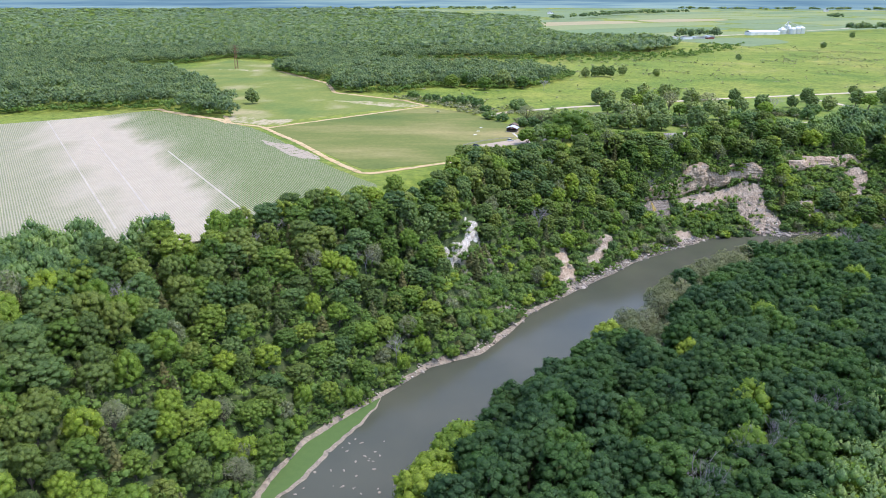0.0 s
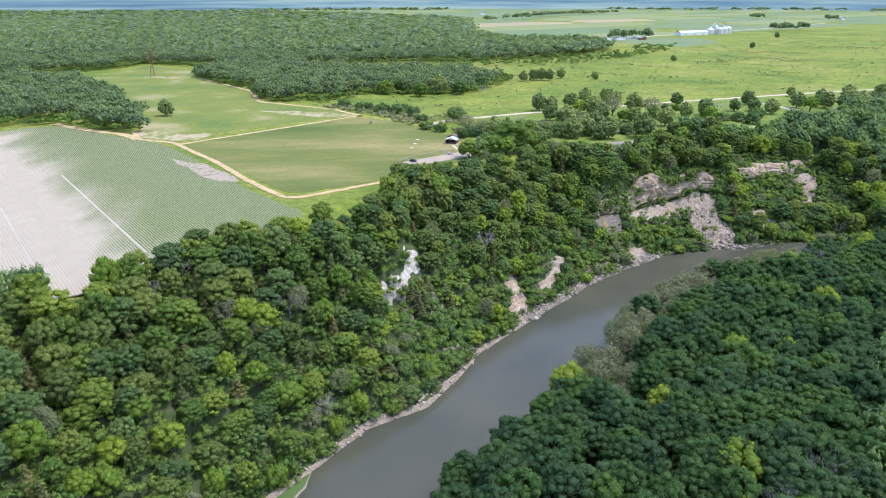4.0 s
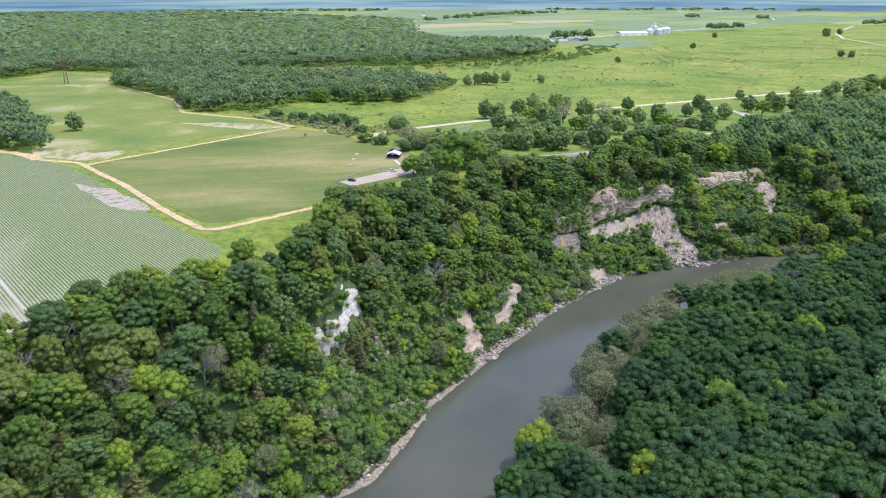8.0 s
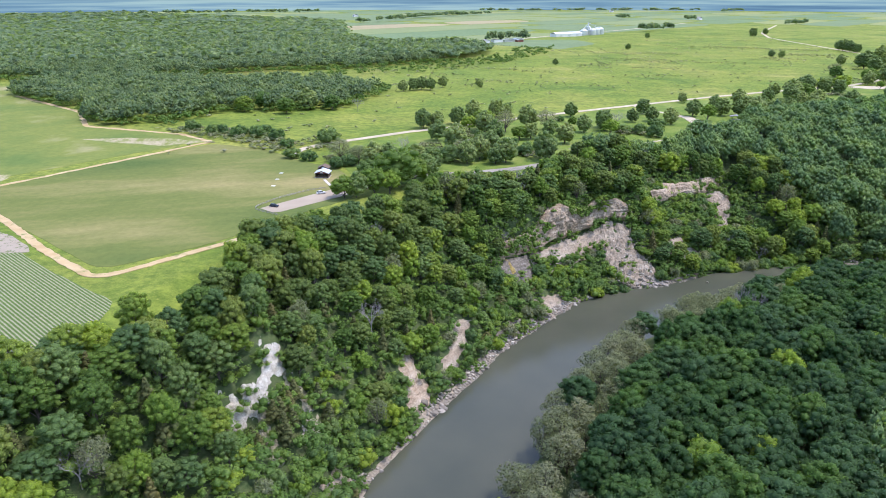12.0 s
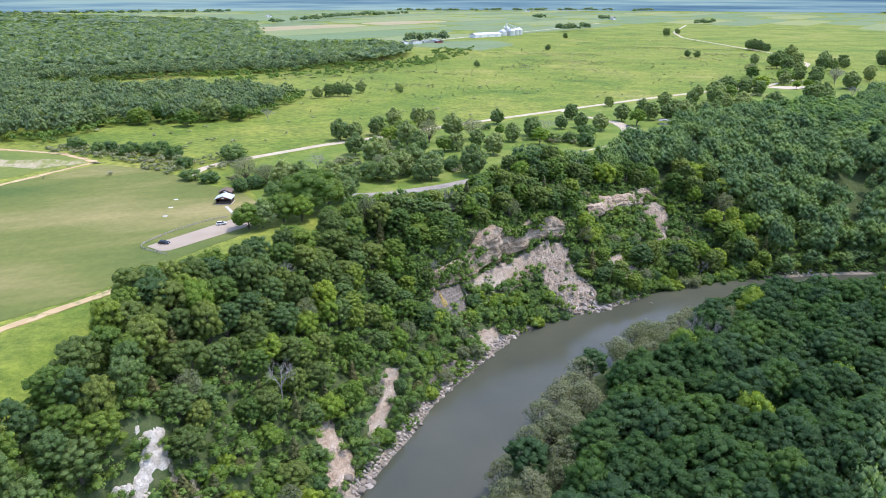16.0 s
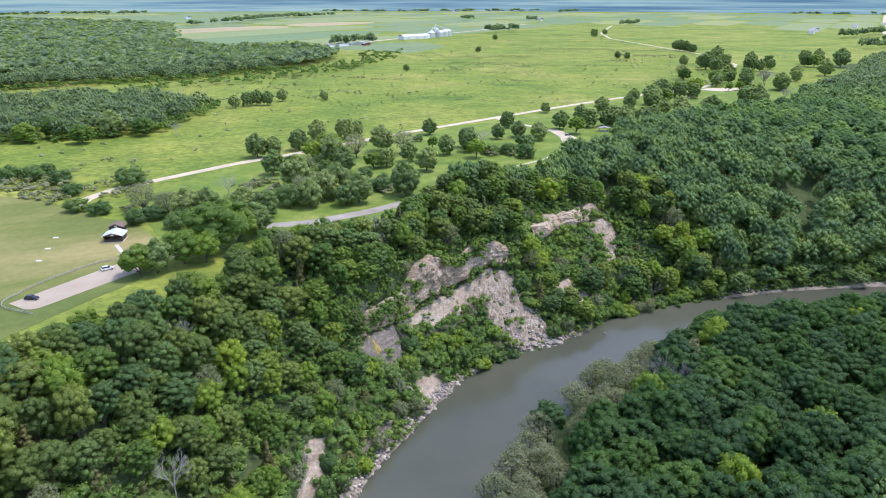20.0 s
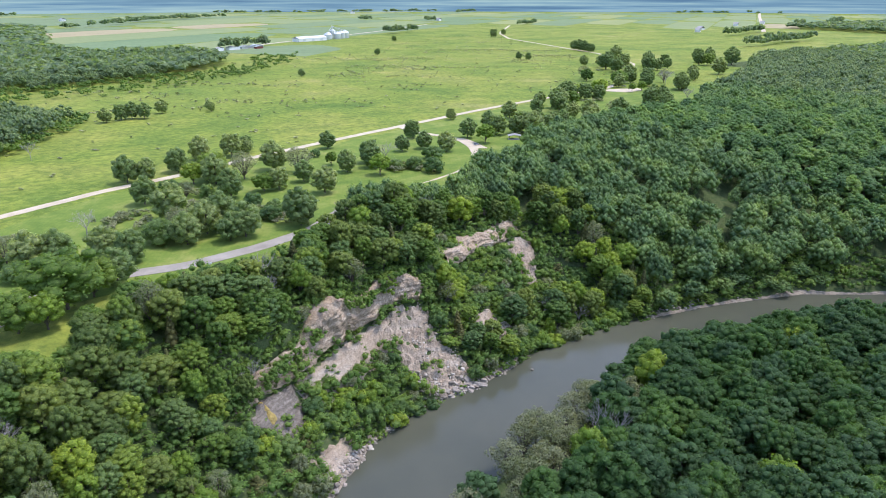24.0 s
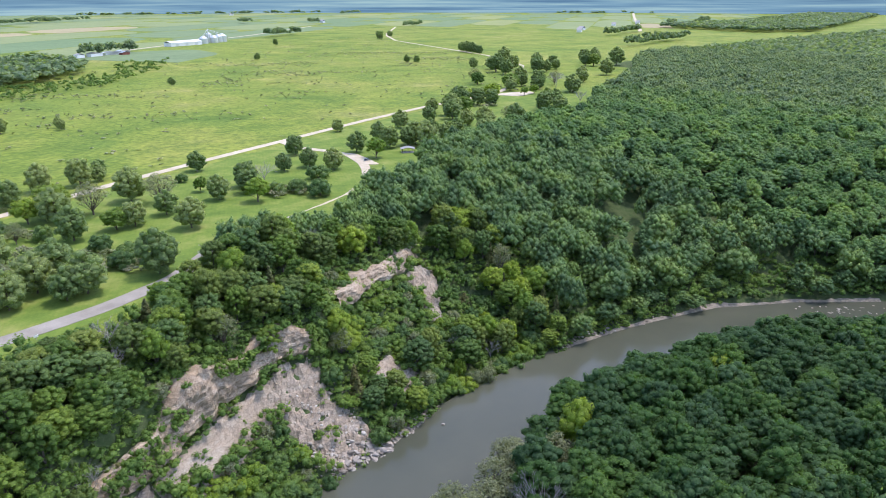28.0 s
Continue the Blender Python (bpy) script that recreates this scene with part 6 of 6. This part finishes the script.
def cabin(name, label, x, y, turn, wide, deep, high, rise, wall, roof, gable, open_front=False):
    root = thing(name, label, "building")
    root.matrix_basis = pose(x, y, PLATEAU, 0, 0, turn)
    part("foundation", box(wide + 0.6, deep + 0.6, 0.35, (0, 0, 0.1)), CONCRETE, root, "concrete slab")
    part("wall", box(wide, 0.2, high, (0, deep / 2 - 0.1, high / 2 + 0.2)), wall, root)
    for s in (-1, 1):
        part("wall", box(0.2, deep - 0.45, high, (s * (wide / 2 - 0.1), 0, high / 2 + 0.2)), wall, root)
    if open_front:
        for k in range(4):
            part("post", box(0.2, 0.2, high, (-wide / 2 + 0.35 + k * (wide - 0.7) / 3, -deep / 2 + 0.15, high / 2 + 0.2)), wall, root)
        part("counter", box(wide - 1, 0.5, 1.0, (0, -deep / 2 + 0.6, 0.72)), wall, root)
    else:
        part("wall", box(wide, 0.2, high, (0, -deep / 2 + 0.1, high / 2 + 0.2)), wall, root)
        door = part("door", box(1.0, 0.08, 2.05, (0.6, -deep / 2 - 0.03, 1.25)), DARK_WOOD, root)
        part("handle", box(0.06, 0.08, 0.2, (0.95, -deep / 2 - 0.09, 1.2)), GALVANISED, door)
        win = part("window", box(1.1, 0.06, 0.9, (-wide / 4, -deep / 2 - 0.02, 1.7)), GLASS, root)
        part("frame", box(1.3, 0.05, 0.1, (-wide / 4, -deep / 2 - 0.05, 2.2)), WHITE, win)
    for s in (-1, 1):
        part("gable", gable_end(wide - 0.1, rise - 0.05, 0.18, (0, s * (deep / 2 - 0.1), high + 0.2)), gable, root)
    part("roof", gable_roof(wide, deep, rise, 0.6, 0.18, (0, 0, high + 0.32)), roof, root)
    part("sign", box(1.2, 0.08, 0.7, (0, -deep / 2 - 0.25, high + 0.7)), WHITE, root, "plain white sign board")
    return root


cabin("picnic_shelter", "open picnic shelter with a pale metal roof and red gable", 39, 499, -18, 7.4, 6.4, 2.6, 1.5, DARK_WOOD, ROOF_METAL, BARN_RED, True)
cabin("shed", "small dark shed with a brown shingle roof", 40.5, 511, -18, 5.6, 5.0, 2.5, 1.5, DARK_WOOD, ROOF_BROWN, DARK_WOOD)


def pavilion(x, y, turn):
    root = thing("picnic_pavilion", "open wooden pavilion with a low grey roof", "pavilion")
    root.matrix_basis = pose(x, y, PLATEAU, 0, 0, turn)
    part("slab", box(8.4, 5.6, 0.3, (0, 0, 0.1)), CONCRETE, root)
    for sx in (-1, 1):
        for sy in (-1, 1):
            part("post", box(0.2, 0.2, 2.5, (sx * 3.6, sy * 2.2, 1.5)), DARK_WOOD, root)
    for sx in (-1.6, 1.6):
        table = part("picnic_table", box(1.8, 0.75, 0.08, (sx, 0, 1.0)), WEATHERED, root)
        for sy in (-0.7, 0.7):
            part("bench", box(1.8, 0.28, 0.06, (sx, sy, 0.7)), WEATHERED, table)
        for s2 in (-0.6, 0.6):
            part("leg", box(0.1, 1.4, 0.74, (sx + s2, 0, 0.6)), WEATHERED, table)
    part("roof", gable_roof(8.6, 5.8, 1.0, 0.5, 0.18, (0, 0, 2.85)), SLATE, root)


pavilion(386, 608, -35)


def car(x, y, turn, body_paint, label):
    """An estate car: shaped body and cabin, glass, lamps and four wheels with rims."""
    root = thing("car", label, "car", "parked cars")
    root.matrix_basis = pose(x, y, PLATEAU + 0.2, 0, 0, turn)
    def shell(profile, half, taper):
        bm = bmesh.new()
        rings = []
        for s in (-1, 1):
            rings.append([bm.verts.new((px, s * half * (1 - taper * max(0, pz - 0.9)), pz)) for px, pz in profile])
        k = len(profile)
        for i in range(k):
            bm.faces.new((rings[0][i], rings[0][(i + 1) % k], rings[1][(i + 1) % k], rings[1][i]))
        bm.faces.new(rings[0][::-1])
        bm.faces.new(rings[1])
        bmesh.ops.recalc_face_normals(bm, faces=bm.faces[:])
        bmesh.ops.bevel(bm, geom=bm.edges[:], offset=0.06, segments=2, affect="EDGES")
        return bm
    body = part("body", shell([(-2.25, 0.32), (2.2, 0.32), (2.25, 0.7), (1.9, 0.88), (1.1, 0.98), (-2.1, 1.0), (-2.28, 0.8)], 0.9, 0.0), body_paint, root)
    part("cabin", shell([(-2.05, 0.95), (1.15, 0.95), (0.35, 1.5), (-1.75, 1.52)], 0.84, 0.28), GLASS, root, "dark tinted glass")
    part("roof", box(2.0, 1.28, 0.08, (-0.7, 0, 1.53), 0, 0.03), body_paint, root)
    for sy in (-0.62, 0.62):
        part("headlight", box(0.12, 0.32, 0.14, (2.2, sy, 0.72), 0, 0.02), WHITE, body)
        part("tail_light", box(0.1, 0.26, 0.2, (-2.25, sy, 0.86), 0, 0.02), BARN_RED, body)
    for sx in (-1.4, 1.4):
        for sy in (-0.84, 0.84):
            bm = bmesh.new()
            bmesh.ops.create_cone(bm, cap_ends=True, segments=16, radius1=0.33, radius2=0.33, depth=0.22, matrix=pose(sx, sy, 0.33, 90, 0, 0))
            wheel = part("wheel", bm, RUBBER, root)
            bm = bmesh.new()
            bmesh.ops.create_cone(bm, cap_ends=True, segments=12, radius1=0.19, radius2=0.19, depth=0.25, matrix=pose(sx, sy, 0.33, 90, 0, 0))
            part("rim", bm, GALVANISED, wheel)


car(11, 444.5, -25, CAR_DARK, "dark blue car parked on the gravel lot")
car(35, 463, 12, CAR_WHITE, "white car parked at the lot's edge")
car(350, 606, 20, CAR_SILVER, "silver car parked on the gravel turnaround")


def rail_fence(line):
    """A low fence of posts and rails round the parking lot."""
    q = resample(line, 3.0)
    root = thing("fence", "low weathered rail fence round the parking lot", "fence")
    for i, (x, y) in enumerate(q):
        part("post", box(0.22, 0.22, 1.15, (x, y, PLATEAU + 0.5)), WEATHERED, root)
        if i:
            px, py = q[i - 1]
            turn = math.degrees(math.atan2(y - py, x - px))
            for h in (0.5, 0.95):
                part("rail", box(math.hypot(x - px, y - py), 0.1, 0.16, ((x + px) / 2, (y + py) / 2, PLATEAU + h), turn), WEATHERED, root)


rail_fence([(12, 430.5), (2, 441), (1.5, 446), (14, 460), (30, 471), (38, 473)])


def pad(x, y):
    ob = thing("marker_slab", "small white slab lying in the mown grass", "slab", "slabs in the grass", data=None)
    ob.matrix_basis = pose(x, y, PLATEAU + 0.1, 0, 0, -20)
    part("slab", box(2.0, 1.2, 0.25, (0, 0, 0.1), 0, 0.03), WHITE, ob)


for x, y in ((11, 485), (13.5, 499), (16, 513)):
    pad(x, y)


def bin_mesh(root, x, y, r, h):
    wall = part("grain_bin", tube(r, r, h, (x, y, 0), 24), GALVANISED, root, "round galvanised grain bin")
    part("cap", tube(r * 1.03, r * 0.15, r * 0.55, (x, y, h), 24), GALVANISED, wall)


def farmstead():
    root = thing("grain_farm", "white machine shed with galvanised grain bins in the fields", "farm")
    root.matrix_basis = pose(735, 1760, PLATEAU, 0, 0, 18)
    shed = part("machine_shed", box(84, 22, 7, (0, 0, 3.4)), WHITE, root, "long white metal shed")
    bm = gable_roof(22, 84, 3.6, 0.6, 0.3, (0, 0, 0))
    bmesh.ops.rotate(bm, verts=bm.verts[:], cent=(0, 0, 0), matrix=Matrix.Rotation(radians(90), 3, "Z"))
    bmesh.ops.translate(bm, verts=bm.verts[:], vec=(0, 0, 7.2))
    part("roof", bm, WHITE, shed)
    for sx in (-26, 0, 26):
        part("door", box(8, 0.2, 5, (sx, -11.1, 2.6)), GALVANISED, shed)
    for x, y, r, h in ((70, 14, 10, 11), (95, 8, 9, 12), (118, 18, 9, 13), (138, 26, 10, 13), (104, 34, 7, 18)):
        bin_mesh(root, x, y, r, h)
    leg = part("elevator_leg", box(1.8, 1.8, 30, (96, 26, 15)), GALVANISED, root, "tall grain elevator leg")
    for s, (bx, by) in enumerate(((70, 14), (118, 18), (138, 26))):
        bm = bmesh.new()
        limb(bm, (96, 26, 29), (bx, by, 17), 0.3, 0.3, 6)
        part("spout", bm, GALVANISED, leg)
    root = thing("farmyard", "farmyard with low sheds under dark trees", "farm")
    root.matrix_basis = pose(500, 1590, PLATEAU, 0, 0, 18)
    for x, y, w, d, h, m in ((0, 0, 24, 12, 5, WHITE), (38, 8, 30, 12, 4, GALVANISED), (70, 18, 26, 10, 4, SLATE), (-34, -6, 14, 10, 5, WHITE), (50, -14, 16, 9, 4, BARN_RED)):
        shed = part("shed", box(w, d, h, (x, y, h / 2)), m, root)
        bm = gable_roof(w, d, 2.2, 0.4, 0.2, (x, y, h + 0.2))
        part("roof", bm, SLATE if m is WHITE else GALVANISED, shed)
    for hx, hy, turn in ((1830, 1525, 30), (1930, 1590, 10), (2300, 1720, 30), (1720, 2700, 30), (1990, 4000, 0), (2520, 1760, 25), (430, 3500, 20)):
        root = thing("farmhouse", "distant white farmhouse with a grey roof", "house", "farmhouses of the plain")
        root.matrix_basis = pose(hx, hy, PLATEAU, 0, 0, turn)
        wall = part("wall", box(22, 14, 7, (0, 0, 3.4)), WHITE, root)
        part("roof", gable_roof(22, 14, 5, 0.7, 0.3, (0, 0, 7.1)), SLATE, root)
        for sx in (-7, 0, 7):
            part("window", box(2.2, 0.15, 2.4, (sx, -7.05, 4.2)), GLASS, wall)


farmstead()


def pylon(x, y, high):
    """A brown lattice mast with cross arms."""
    root = thing("pylon", "rust-brown lattice power pylon in the hay field", "pylon")
    root.matrix_basis = pose(x, y, PLATEAU, 0, 0, 25)
    rust = paint("rusty_steel", (0.24, 0.12, 0.07), 0.8)
    corners = [(-1, -1), (1, -1), (1, 1), (-1, 1)]
    for cx, cy in corners:
        bm = bmesh.new()
        limb(bm, (cx * 2.0, cy * 2.0, -0.5), (cx * 0.7, cy * 0.7, high), 0.28, 0.2, 5)
        part("leg", bm, rust, root)
    for k in range(7):
        h0, h1 = high * k / 7, high * (k + 1) / 7
        r0, r1 = 2.0 - 1.3 * k / 7, 2.0 - 1.3 * (k + 1) / 7
        for i in range(4):
            (ax, ay), (bx, by) = corners[i], corners[(i + 1) % 4]
            bm = bmesh.new()
            limb(bm, (ax * r0, ay * r0, h0), (bx * r1, by * r1, h1), 0.12, 0.12, 4)
            part("brace", bm, rust, root)
    for h in (0.72, 0.84, 0.96):
        part("cross_arm", box(9, 0.4, 0.5, (0, 0, high * h)), rust, root)


pylon(-303, 939, 31)
part_sign = thing("road_sign", "small white sign board beside the asphalt", "sign")
part_sign.matrix_basis = pose(128, 480.5, PLATEAU, 0, 0, 15)
part("post", box(0.12, 0.12, 1.2, (0, 0, 0.5)), WEATHERED, part_sign)
part("board", box(1.5, 0.08, 0.8, (0, 0, 1.2), 0, 0.02), WHITE, part_sign)
